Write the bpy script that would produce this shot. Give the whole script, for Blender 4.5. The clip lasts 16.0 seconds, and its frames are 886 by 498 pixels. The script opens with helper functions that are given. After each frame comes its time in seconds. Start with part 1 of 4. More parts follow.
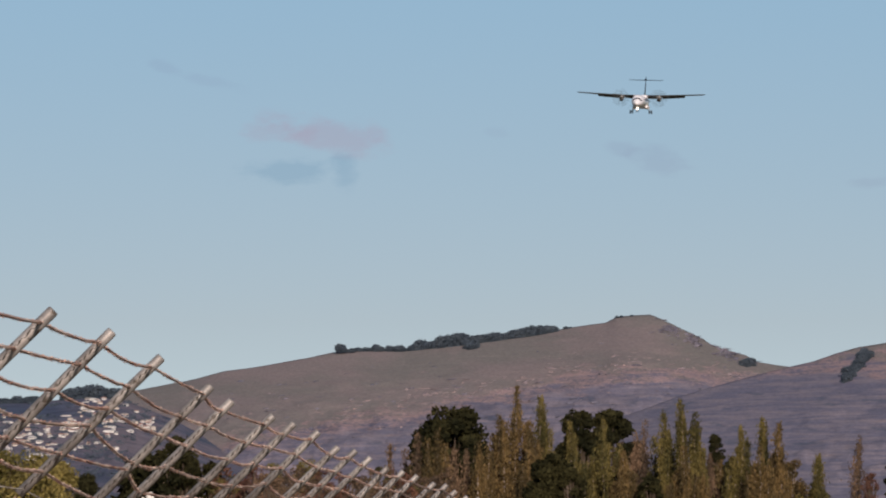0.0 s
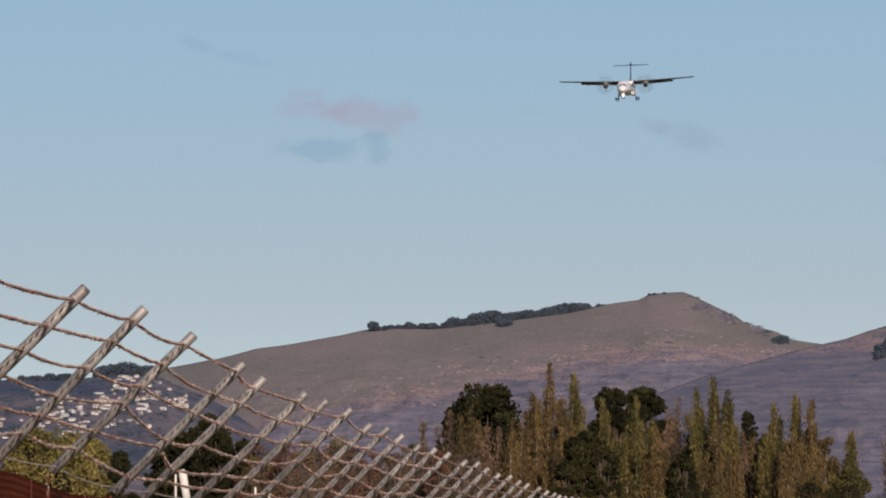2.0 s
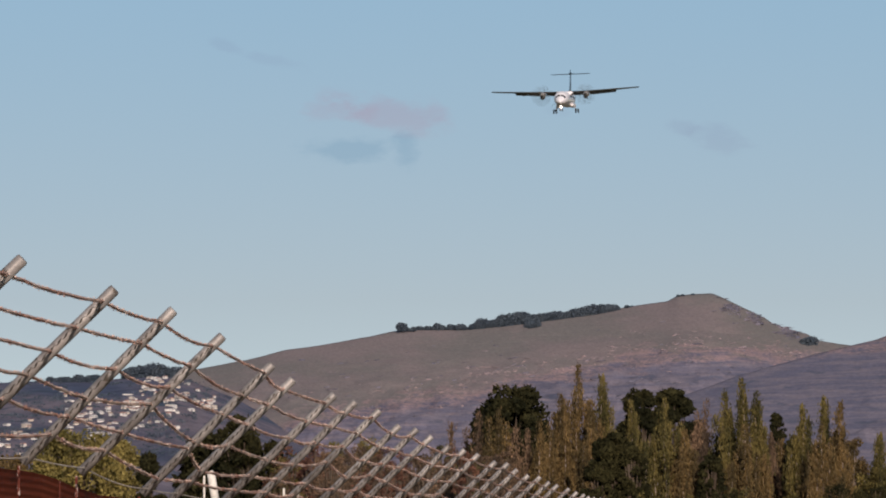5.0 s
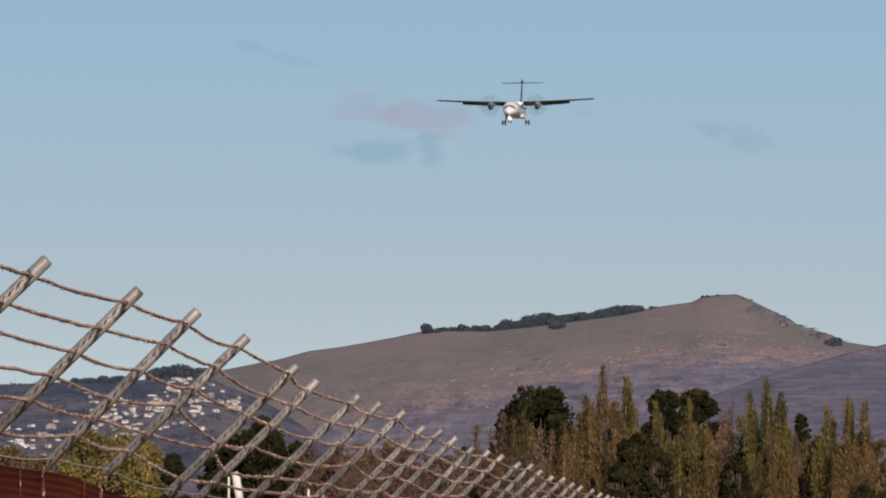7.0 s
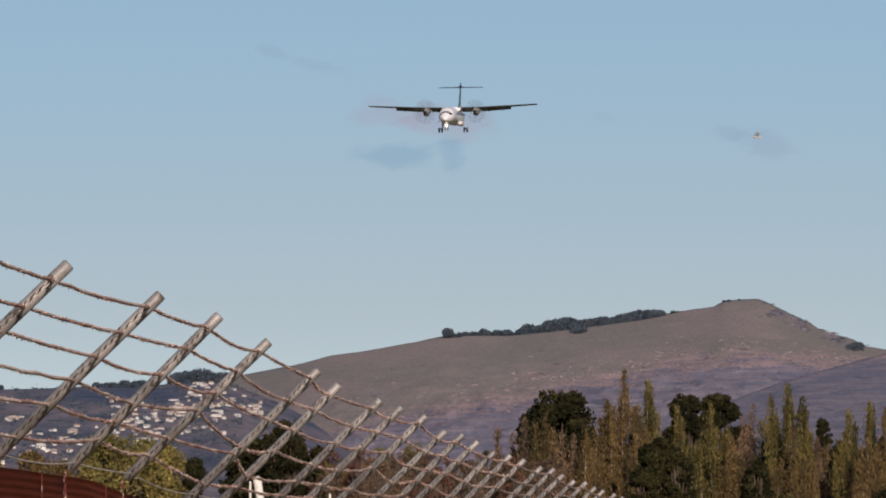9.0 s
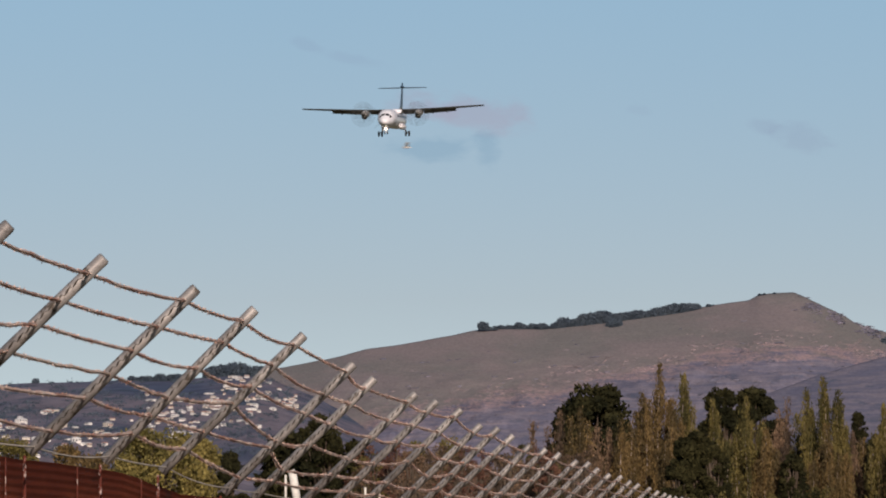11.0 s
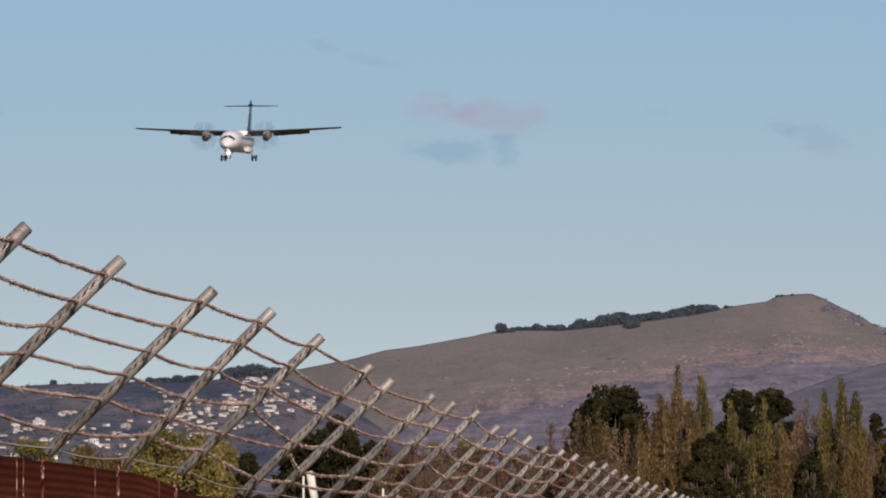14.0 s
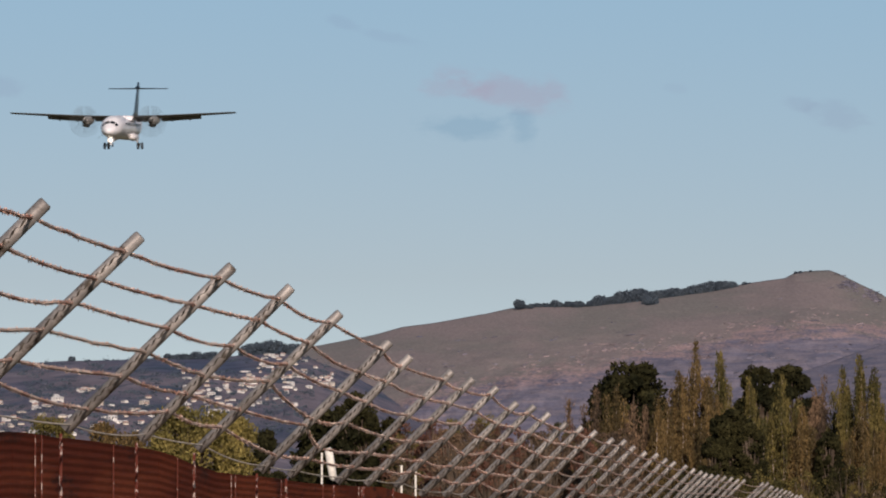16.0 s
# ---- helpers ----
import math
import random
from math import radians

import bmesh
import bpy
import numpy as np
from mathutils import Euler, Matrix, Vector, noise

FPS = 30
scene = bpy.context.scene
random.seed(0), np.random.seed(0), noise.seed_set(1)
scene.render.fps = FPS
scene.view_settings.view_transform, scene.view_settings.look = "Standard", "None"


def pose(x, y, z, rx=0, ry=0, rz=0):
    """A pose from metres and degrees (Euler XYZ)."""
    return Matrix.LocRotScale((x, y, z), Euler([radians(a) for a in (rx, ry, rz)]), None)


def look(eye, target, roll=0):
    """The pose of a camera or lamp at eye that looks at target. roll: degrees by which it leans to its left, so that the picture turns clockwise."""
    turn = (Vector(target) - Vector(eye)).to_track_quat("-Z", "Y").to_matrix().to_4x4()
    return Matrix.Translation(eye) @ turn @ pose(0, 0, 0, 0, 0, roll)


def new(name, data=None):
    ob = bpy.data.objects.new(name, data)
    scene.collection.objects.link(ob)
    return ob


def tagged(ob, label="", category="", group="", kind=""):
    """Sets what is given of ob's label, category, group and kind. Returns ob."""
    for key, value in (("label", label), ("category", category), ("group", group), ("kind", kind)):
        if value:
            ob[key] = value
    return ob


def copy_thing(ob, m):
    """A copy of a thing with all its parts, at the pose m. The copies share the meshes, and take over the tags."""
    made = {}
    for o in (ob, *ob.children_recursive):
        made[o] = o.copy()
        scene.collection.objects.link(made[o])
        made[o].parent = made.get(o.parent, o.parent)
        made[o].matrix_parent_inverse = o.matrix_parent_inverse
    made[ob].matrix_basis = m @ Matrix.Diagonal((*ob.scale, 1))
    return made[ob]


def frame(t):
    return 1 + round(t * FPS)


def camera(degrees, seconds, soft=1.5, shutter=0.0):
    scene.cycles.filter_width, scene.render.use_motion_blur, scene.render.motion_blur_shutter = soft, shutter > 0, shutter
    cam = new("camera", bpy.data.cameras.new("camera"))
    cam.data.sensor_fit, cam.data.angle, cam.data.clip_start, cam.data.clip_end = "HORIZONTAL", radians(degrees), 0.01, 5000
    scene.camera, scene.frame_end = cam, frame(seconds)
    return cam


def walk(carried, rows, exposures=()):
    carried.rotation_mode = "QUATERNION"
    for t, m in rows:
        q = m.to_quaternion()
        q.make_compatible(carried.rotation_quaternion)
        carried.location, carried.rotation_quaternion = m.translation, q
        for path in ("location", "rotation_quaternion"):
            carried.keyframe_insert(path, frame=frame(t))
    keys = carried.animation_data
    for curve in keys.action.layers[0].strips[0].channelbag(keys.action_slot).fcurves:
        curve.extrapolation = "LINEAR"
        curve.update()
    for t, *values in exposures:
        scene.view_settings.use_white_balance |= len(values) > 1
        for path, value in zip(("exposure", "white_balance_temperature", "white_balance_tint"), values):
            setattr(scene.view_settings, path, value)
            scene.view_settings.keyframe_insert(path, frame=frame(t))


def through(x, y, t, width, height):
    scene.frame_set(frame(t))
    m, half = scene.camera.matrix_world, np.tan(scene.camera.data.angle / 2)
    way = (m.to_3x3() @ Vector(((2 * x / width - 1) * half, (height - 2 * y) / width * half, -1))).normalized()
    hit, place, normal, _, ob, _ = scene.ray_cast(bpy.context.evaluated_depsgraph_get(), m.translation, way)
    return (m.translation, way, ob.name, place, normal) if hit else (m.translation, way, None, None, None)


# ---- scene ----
# A long lens on a tripod beside an airfield fence. It turns slowly to the left after a landing aircraft.
F = 17546.0            # focal length in units of the picture's width / 1568
EYE = 1.6
HORIZON = 1060.0
cam = camera(5.117, 16.0, soft=1.9, shutter=0.714)
PAN = [
    (0.0, 0, 0), (0.5, 40, -10), (1.0, 55, -18), (1.5, 60, -23.5), (2.0, 58, -40), (2.5, 57, -45.5), (3.0, 62.5, -50),
    (3.5, 71, -41), (4.0, 85, -40), (4.2, 91, -36), (6.5, 137, -42), (7.0, 152, -36), (7.5, 164, -26.5), (8.0, 175, -24),
    (8.5, 183, -25), (9.0, 190, -28), (9.5, 205, -37), (9.7, 212, -38), (12.0, 274, -42.5), (12.5, 281, -45), (13.0, 285.5, -39),
    (13.5, 284, -33), (14.0, 284, -37), (14.5, 291, -52), (15.0, 302, -67.5), (15.5, 308.5, -70), (16.0, 316.5, -78.5),
]
walk(cam, [(t, pose(0, 0, EYE, 90 + math.degrees((HORIZON - 441 + b) / F), 0, math.degrees(a / F))) for t, a, b in PAN])


def spot(u, v, d):
    """The place d metres out, u and v across and down in the first view."""
    return Vector((d * (u - 784) / F, d, EYE + d * (HORIZON - v) / F))


# ---- light ----
SUN_AZ, SUN_EL = 171.0, 21.0     # degrees clockwise from ahead (+y), and above the horizon
sun = new("sun", bpy.data.lights.new("sun", "SUN"))
sun.data.energy, sun.data.angle, sun.data.color = 4.0, radians(0.6), (1.0, 0.82, 0.69)
scene.view_settings.exposure = 0.25
sun_dir = Vector((math.sin(radians(SUN_AZ)) * math.cos(radians(SUN_EL)), math.cos(radians(SUN_AZ)) * math.cos(radians(SUN_EL)), math.sin(radians(SUN_EL))))
sun.matrix_world = look(sun_dir * 50, (0, 0, 0))


class Nodes:
    """A small hand for node trees."""

    def __init__(self, tree):
        self.tree = tree
        tree.nodes.clear()

    def add(self, kind, **values):
        n = self.tree.nodes.new(kind)
        for k, v in values.items():
            setattr(n, k, v)
        return n

    def link(self, a, b):
        self.tree.links.new(a, b)

    def math(self, op, a, b=None, c=None):
        n = self.add("ShaderNodeMath", operation=op)
        for i, v in enumerate((a, b, c)):
            if v is None:
                continue
            if isinstance(v, (int, float)):
                n.inputs[i].default_value = v
            else:
                self.link(v, n.inputs[i])
        return n.outputs[0]

    def mix(self, fac, a, b, blend="MIX"):
        n = self.add("ShaderNodeMix", data_type="RGBA", blend_type=blend)
        for i, v in ((0, fac), (6, a), (7, b)):
            if isinstance(v, (int, float)):
                n.inputs[i].default_value = v
            elif isinstance(v, tuple):
                n.inputs[i].default_value = (*v, 1)
            else:
                self.link(v, n.inputs[i])
        return n.outputs[2]

    def noise(self, vec, scale, detail=4.0, rough=0.55):
        n = self.add("ShaderNodeTexNoise")
        n.inputs["Scale"].default_value, n.inputs["Detail"].default_value, n.inputs["Roughness"].default_value = scale, detail, rough
        if vec is not None:
            self.link(vec, n.inputs["Vector"])
        return n.outputs[0]

    def step(self, v, lo, hi):
        n = self.add("ShaderNodeMapRange", interpolation_type="SMOOTHSTEP")
        n.inputs[1].default_value, n.inputs[2].default_value = lo, hi
        self.link(v, n.inputs[0])
        return n.outputs[0]


def make_world():
    w = bpy.data.worlds.new("evening_sky")
    scene.world = w
    w.use_nodes = True
    n = Nodes(w.node_tree)
    way = n.add("ShaderNodeTexCoord").outputs["Generated"]
    parts = n.add("ShaderNodeSeparateXYZ")
    n.link(way, parts.inputs[0])
    x, y, z = parts.outputs
    # the air above the low hills is clear: the colour climbs to blue within a few degrees
    up = n.add("ShaderNodeCombineXYZ")
    n.link(x, up.inputs[0]), n.link(y, up.inputs[1]), n.link(n.math("MULTIPLY_ADD", z, 5.0, 0.16), up.inputs[2])
    unit = n.add("ShaderNodeVectorMath", operation="NORMALIZE")
    n.link(up.outputs[0], unit.inputs[0])
    sky = n.add("ShaderNodeTexSky", sky_type="NISHITA", sun_disc=False)
    sky.sun_elevation, sky.sun_rotation = radians(SUN_EL), radians(SUN_AZ)
    sky.air_density, sky.dust_density, sky.ozone_density = 1.0, 0.7, 1.0
    n.link(unit.outputs[0], sky.inputs[0])
    height = n.add("ShaderNodeMapRange")
    height.inputs[1].default_value, height.inputs[2].default_value = 0.028, 0.060
    n.link(z, height.inputs[0])
    colour = n.mix(1.0, sky.outputs[0], n.mix(height.outputs[0], LOW_TINT, HIGH_TINT), "MULTIPLY")
    # thin evening clouds, far off: u across and v up, in view units
    front = n.math("MAXIMUM", y, 0.01)
    u, v = n.math("MULTIPLY", n.math("DIVIDE", x, front), F), n.math("MULTIPLY", n.math("DIVIDE", z, front), F)
    flat = n.add("ShaderNodeCombineXYZ")
    n.link(u, flat.inputs[0]), n.link(n.math("MULTIPLY", v, 2.0), flat.inputs[1])
    fluff = n.noise(flat.outputs[0], 0.011, 6.0, 0.55)
    wisps = n.noise(flat.outputs[0], 0.03, 5.0, 0.6)
    fluff = n.math("ADD", n.math("MULTIPLY", fluff, 0.7), n.math("MULTIPLY", wisps, 0.3))
    ahead = n.math("GREATER_THAN", y, 0.05)
    for cu, cv, ru, rv, tilt, tone, strength in CLOUDS:
        du, dv = n.math("ADD", u, 784 - cu), n.math("ADD", v, cv - HORIZON)
        dv = n.math("MULTIPLY_ADD", du, tilt, dv)
        r = n.math("ADD", n.math("POWER", n.math("DIVIDE", n.math("ABSOLUTE", du), ru), 2.0), n.math("POWER", n.math("DIVIDE", n.math("ABSOLUTE", dv), rv), 2.0))
        body = n.math("SUBTRACT", 1.0, n.math("SQRT", r))
        mask = n.step(n.math("ADD", body, n.math("MULTIPLY", n.math("SUBTRACT", fluff, 0.5), 2.3)), 0.05, 0.75)
        mask = n.math("MULTIPLY", n.math("MULTIPLY", mask, n.step(body, -0.25, 0.35)), n.math("MULTIPLY", ahead, strength))
        colour = n.mix(mask, colour, tone, "MULTIPLY")
    back = n.add("ShaderNodeBackground")
    n.link(colour, back.inputs[0])
    back.inputs[1].default_value = 0.14
    n.link(back.outputs[0], n.add("ShaderNodeOutputWorld").inputs[0])


LOW_TINT, HIGH_TINT = (1.02, 0.79, 0.60), (1.08, 1.04, 0.87)     # dusty air low down, clear air above
PINK, BLUE, GREY = (1.045, 0.87, 0.885), (0.80, 0.865, 0.91), (0.91, 0.875, 0.91)
CLOUDS = [
    # across, down, half width, half height, tilt, tone, strength
    (590, 238, 150, 44, 0.20, PINK, 1.0),
    (490, 232, 90, 26, 0.02, PINK, 0.75),
    (505, 303, 130, 32, -0.03, BLUE, 0.85),
    (608, 304, 36, 46, 0.15, BLUE, 0.75),
    (290, 118, 45, 16, 0.25, GREY, 0.5),
    (375, 144, 75, 16, 0.22, GREY, 0.45),
    (1100, 262, 42, 18, 0.10, GREY, 0.6),
    (1168, 284, 72, 34, 0.20, GREY, 0.65),
    (1540, 322, 60, 18, 0.0, GREY, 0.6),
    (880, 235, 34, 14, 0.1, GREY, 0.3),
    (-320, 232, 60, 30, 0.1, GREY, 0.6),
]
make_world()


# ---- materials ----
def surface(name, dark, light, scale, rough=0.8, metal=0.0, bump=0.0, third=None, fine=8.0, stretch=(1, 1, 1), each=0.0, low=0.35, high=0.65, coords="Object", through=0.0, spec=0.25, grit=0.3):
    """A mottled surface: two tones by broad noise, a third in spots, fine grain over both, relief, and a change from piece to piece."""
    m = bpy.data.materials.new(name)
    m.use_nodes = True
    n = Nodes(m.node_tree)
    place = n.add("ShaderNodeMapping")
    place.inputs["Scale"].default_value = stretch
    n.link(n.add("ShaderNodeTexCoord").outputs[coords] if coords == "Object" else n.add("ShaderNodeNewGeometry").outputs["Position"], place.inputs[0])
    vec = place.outputs[0]
    broad, grain = n.noise(vec, scale, 5.0), n.noise(vec, scale * fine, 4.0, 0.65)
    colour = n.mix(n.step(broad, low, high), dark, light)
    if third:
        spots = n.noise(vec, scale * 2.7, 6.0, 0.7)
        colour = n.mix(n.step(spots, 0.52, 0.66), colour, third)
    shade = n.add("ShaderNodeMapRange")
    shade.inputs[3].default_value, shade.inputs[4].default_value = 1 - grit, 1 + grit
    n.link(grain, shade.inputs[0])
    value = shade.outputs[0]
    if each:
        r = n.add("ShaderNodeNewGeometry").outputs["Random Per Island"]
        value = n.math("MULTIPLY", value, n.math("MULTIPLY_ADD", r, 2 * each, 1 - each))
    tone = n.add("ShaderNodeCombineXYZ")
    for i in range(3):
        n.link(value, tone.inputs[i])
    colour = n.mix(1.0, colour, tone.outputs[0], "MULTIPLY")
    p = n.add("ShaderNodeBsdfPrincipled")
    n.link(colour, p.inputs["Base Color"])
    p.inputs["Roughness"].default_value, p.inputs["Metallic"].default_value, p.inputs["Specular IOR Level"].default_value = rough, metal, spec
    if bump:
        b = n.add("ShaderNodeBump")
        b.inputs["Strength"].default_value, b.inputs["Distance"].default_value = 0.6, bump
        n.link(grain, b.inputs["Height"])
        n.link(b.outputs[0], p.inputs["Normal"])
    out = n.add("ShaderNodeOutputMaterial")
    if through:
        t = n.add("ShaderNodeBsdfTranslucent")
        n.link(colour, t.inputs[0])
        mixed = n.add("ShaderNodeMixShader")
        mixed.inputs[0].default_value = through
        n.link(p.outputs[0], mixed.inputs[1]), n.link(t.outputs[0], mixed.inputs[2])
        n.link(mixed.outputs[0], out.inputs[0])
    else:
        n.link(p.outputs[0], out.inputs[0])
    return m


def glow(name, colour, strength):
    m = bpy.data.materials.new(name)
    m.use_nodes = True
    p = m.node_tree.nodes["Principled BSDF"]
    p.inputs["Base Color"].default_value = p.inputs["Emission Color"].default_value = (*colour, 1)
    p.inputs["Emission Strength"].default_value = strength
    return m


def hill_cover():
    """Dry tussock above a broken line of pink rock, scrub and scree below it; distance haze is painted into the
    colours.
    """
    m = bpy.data.materials.new("hazy_tussock_hill")
    m.use_nodes = True
    n = Nodes(m.node_tree)
    place = n.add("ShaderNodeNewGeometry").outputs["Position"]
    parts = n.add("ShaderNodeSeparateXYZ")
    n.link(place, parts.inputs[0])
    x, y, z = parts.outputs

    def spread(sx, sy, sz):
        k = n.add("ShaderNodeMapping")
        k.inputs["Scale"].default_value = (sx, sy, sz)
        n.link(place, k.inputs[0])
        return k.outputs[0]

    broad, mid = n.noise(spread(0.020, 0.004, 0.05), 1.0, 4.0), n.noise(spread(0.09, 0.012, 0.25), 1.0, 5.0, 0.6)
    fine, strata = n.noise(spread(0.7, 0.05, 1.3), 1.0, 5.0, 0.7), n.noise(spread(0.05, 0.012, 0.62), 1.0, 5.0, 0.65)
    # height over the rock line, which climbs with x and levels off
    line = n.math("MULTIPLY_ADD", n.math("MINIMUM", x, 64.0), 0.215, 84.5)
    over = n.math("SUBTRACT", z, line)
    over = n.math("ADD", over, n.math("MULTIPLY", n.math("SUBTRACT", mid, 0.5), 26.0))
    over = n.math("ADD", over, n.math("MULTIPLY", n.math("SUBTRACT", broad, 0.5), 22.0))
    # distance haze is mixed into these tones, mauve and bluest on the lower slopes
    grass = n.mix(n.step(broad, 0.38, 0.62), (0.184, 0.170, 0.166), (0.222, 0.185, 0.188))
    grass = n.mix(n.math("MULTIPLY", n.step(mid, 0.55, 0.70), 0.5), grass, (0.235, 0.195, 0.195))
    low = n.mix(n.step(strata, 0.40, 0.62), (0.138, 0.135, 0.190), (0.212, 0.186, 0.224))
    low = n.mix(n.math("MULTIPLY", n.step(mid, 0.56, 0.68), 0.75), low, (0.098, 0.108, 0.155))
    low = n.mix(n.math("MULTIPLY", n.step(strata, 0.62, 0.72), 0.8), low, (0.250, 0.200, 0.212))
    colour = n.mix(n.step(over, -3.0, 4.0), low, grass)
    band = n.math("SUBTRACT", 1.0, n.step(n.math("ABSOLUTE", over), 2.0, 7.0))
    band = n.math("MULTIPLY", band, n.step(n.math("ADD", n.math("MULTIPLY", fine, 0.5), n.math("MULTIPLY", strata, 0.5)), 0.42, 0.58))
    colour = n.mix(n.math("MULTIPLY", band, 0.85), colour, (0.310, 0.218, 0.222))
    shade = n.add("ShaderNodeMapRange")
    shade.inputs[1].default_value, shade.inputs[2].default_value = 0.25, 0.75
    shade.inputs[3].default_value, shade.inputs[4].default_value = 0.80, 1.20
    n.link(fine, shade.inputs[0])
    tone = n.add("ShaderNodeCombineXYZ")
    for i in range(3):
        n.link(shade.outputs[0], tone.inputs[i])
    p = n.add("ShaderNodeBsdfPrincipled")
    n.link(n.mix(1.0, colour, tone.outputs[0], "MULTIPLY"), p.inputs["Base Color"])
    p.inputs["Roughness"].default_value, p.inputs["Specular IOR Level"].default_value = 0.95, 0.05
    relief = n.add("ShaderNodeBump")
    relief.inputs["Strength"].default_value, relief.inputs["Distance"].default_value = 0.5, 2.5
    n.link(strata, relief.inputs["Height"])
    n.link(relief.outputs[0], p.inputs["Normal"])
    n.link(p.outputs[0], n.add("ShaderNodeOutputMaterial").inputs[0])
    return m


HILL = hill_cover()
GRASS = surface("dry_grass", (0.10, 0.09, 0.045), (0.17, 0.14, 0.075), 0.05, 0.95, coords="Position")
# the far slope's haze is put into its colour as blue
SUBURB = surface("hazy_suburb_slope", (0.070, 0.084, 0.135), (0.165, 0.142, 0.170), 0.012, 0.95, third=(0.052, 0.074, 0.11), coords="Position", stretch=(1, 0.35, 2.0), bump=2.0, grit=0.6, spec=0.05)
# foliage paled and blued: haze over the far trees, held in the colour
PINE = surface("hazy_pine_needles", (0.038, 0.054, 0.078), (0.060, 0.080, 0.106), 0.2, 0.9, each=0.3, coords="Position")
GALV = surface("galvanised_pipe", (0.182, 0.170, 0.168), (0.315, 0.295, 0.288), 9.0, 0.55, 0.3, 0.002, third=(0.08, 0.066, 0.056), fine=9.0)
RUSTWIRE = surface("rusty_wire", (0.42, 0.23, 0.18), (0.64, 0.49, 0.43), 3.0, 0.9, 0.0, third=(0.70, 0.60, 0.54), fine=30.0)
PALEWIRE = surface("pale_wire", (0.42, 0.35, 0.29), (0.58, 0.50, 0.43), 3.0, 0.8, 0.0, fine=30.0)
DARKLINE = surface("dark_arm_line", (0.03, 0.025, 0.022), (0.07, 0.06, 0.05), 20.0, 0.8)
RUST = surface("rusty_iron", (0.110, 0.023, 0.012), (0.185, 0.044, 0.020), 1.3, 0.8, 0.0, 0.002, third=(0.060, 0.020, 0.014), spec=0.02, fine=14.0, stretch=(1, 0.25, 3))
FLAKE = surface("flaking_paint", (0.10, 0.022, 0.014), (0.36, 0.28, 0.26), 60.0, 0.8, 0.0, 0.003, fine=3.0, stretch=(1, 1, 0.8), low=0.52, high=0.60)
TIMBER = surface("weathered_timber", (0.22, 0.19, 0.16), (0.38, 0.34, 0.30), 12.0, 0.9, 0.0, 0.004, stretch=(1, 1, 0.15))
BARK = surface("bark", (0.05, 0.036, 0.026), (0.11, 0.085, 0.066), 1.5, 0.9, bump=0.03, stretch=(1, 1, 0.3))
PALEBARK = surface("pale_bark", (0.22, 0.17, 0.14), (0.36, 0.30, 0.26), 1.5, 0.9, bump=0.03, stretch=(1, 1, 0.3))
LEAF = {
    "dark": surface("macrocarpa_foliage", (0.011, 0.012, 0.006), (0.030, 0.028, 0.012), 0.25, 0.85, each=0.3, spec=0.05, coords="Position"),
    "olive": surface("poplar_foliage", (0.046, 0.043, 0.014), (0.135, 0.108, 0.034), 0.9, 0.75, each=0.45, coords="Position", stretch=(1, 1, 0.16), low=0.40, high=0.60, through=0.25),
    "gold": surface("turning_poplar_foliage", (0.058, 0.043, 0.018), (0.150, 0.100, 0.040), 0.9, 0.75, each=0.45, coords="Position", stretch=(1, 1, 0.16), low=0.40, high=0.60, through=0.25),
    "brown": surface("bare_twigs", (0.050, 0.035, 0.025), (0.125, 0.080, 0.050), 0.9, 0.9, each=0.45, coords="Position", stretch=(1, 1, 0.16), low=0.40, high=0.60),
    "yellow": surface("willow_foliage", (0.120, 0.104, 0.032), (0.245, 0.198, 0.064), 0.22, 0.75, each=0.4, coords="Position", through=0.3),
    "red": surface("red_brown_shrub", (0.070, 0.032, 0.024), (0.125, 0.060, 0.040), 0.4, 0.85, each=0.4, coords="Position"),
}
WHITE = surface("white_aircraft_paint", (0.66, 0.65, 0.70), (0.74, 0.73, 0.77), 0.6, 0.3)
WINGGREY = surface("grey_wing_skin", (0.06, 0.062, 0.066), (0.09, 0.092, 0.096), 1.0, 0.45)
BOOT = surface("black_deicing_boot", (0.02, 0.02, 0.02), (0.035, 0.035, 0.035), 3.0, 0.6)
NAVY = surface("dark_blue_tail_paint", (0.012, 0.022, 0.040), (0.022, 0.038, 0.060), 1.0, 0.35)
DARK = surface("dark_metal", (0.03, 0.03, 0.03), (0.06, 0.06, 0.055), 4.0, 0.6)
TYRE = surface("tyre_rubber", (0.015, 0.015, 0.015), (0.03, 0.03, 0.03), 6.0, 0.8)
SCREEN = surface("cockpit_glass", (0.012, 0.014, 0.018), (0.02, 0.022, 0.026), 2.0, 0.1)
LIGHT = glow("landing_light", (1.0, 0.88, 0.72), 3.0)
NACELLE = surface("grey_nacelle_paint", (0.30, 0.28, 0.27), (0.40, 0.38, 0.36), 1.0, 0.4)
WALLS = [surface("white_house_wall", (0.52, 0.50, 0.49), (0.66, 0.64, 0.62), 0.5, 0.8, coords="Position"),
         surface("cream_house_wall", (0.46, 0.41, 0.36), (0.56, 0.50, 0.44), 0.5, 0.8, coords="Position")]
ROOFS = [surface("grey_roof", (0.20, 0.20, 0.22), (0.28, 0.28, 0.30), 0.5, 0.7, coords="Position"),
         surface("red_roof", (0.30, 0.16, 0.13), (0.38, 0.21, 0.17), 0.5, 0.7, coords="Position"),
         surface("pale_roof", (0.55, 0.54, 0.54), (0.66, 0.65, 0.64), 0.5, 0.6, coords="Position")]
PANE = surface("house_window", (0.05, 0.06, 0.08), (0.08, 0.09, 0.11), 0.5, 0.2)
SLEEVE = surface("white_plastic_sleeve", (0.55, 0.53, 0.50), (0.70, 0.68, 0.64), 4.0, 0.6)


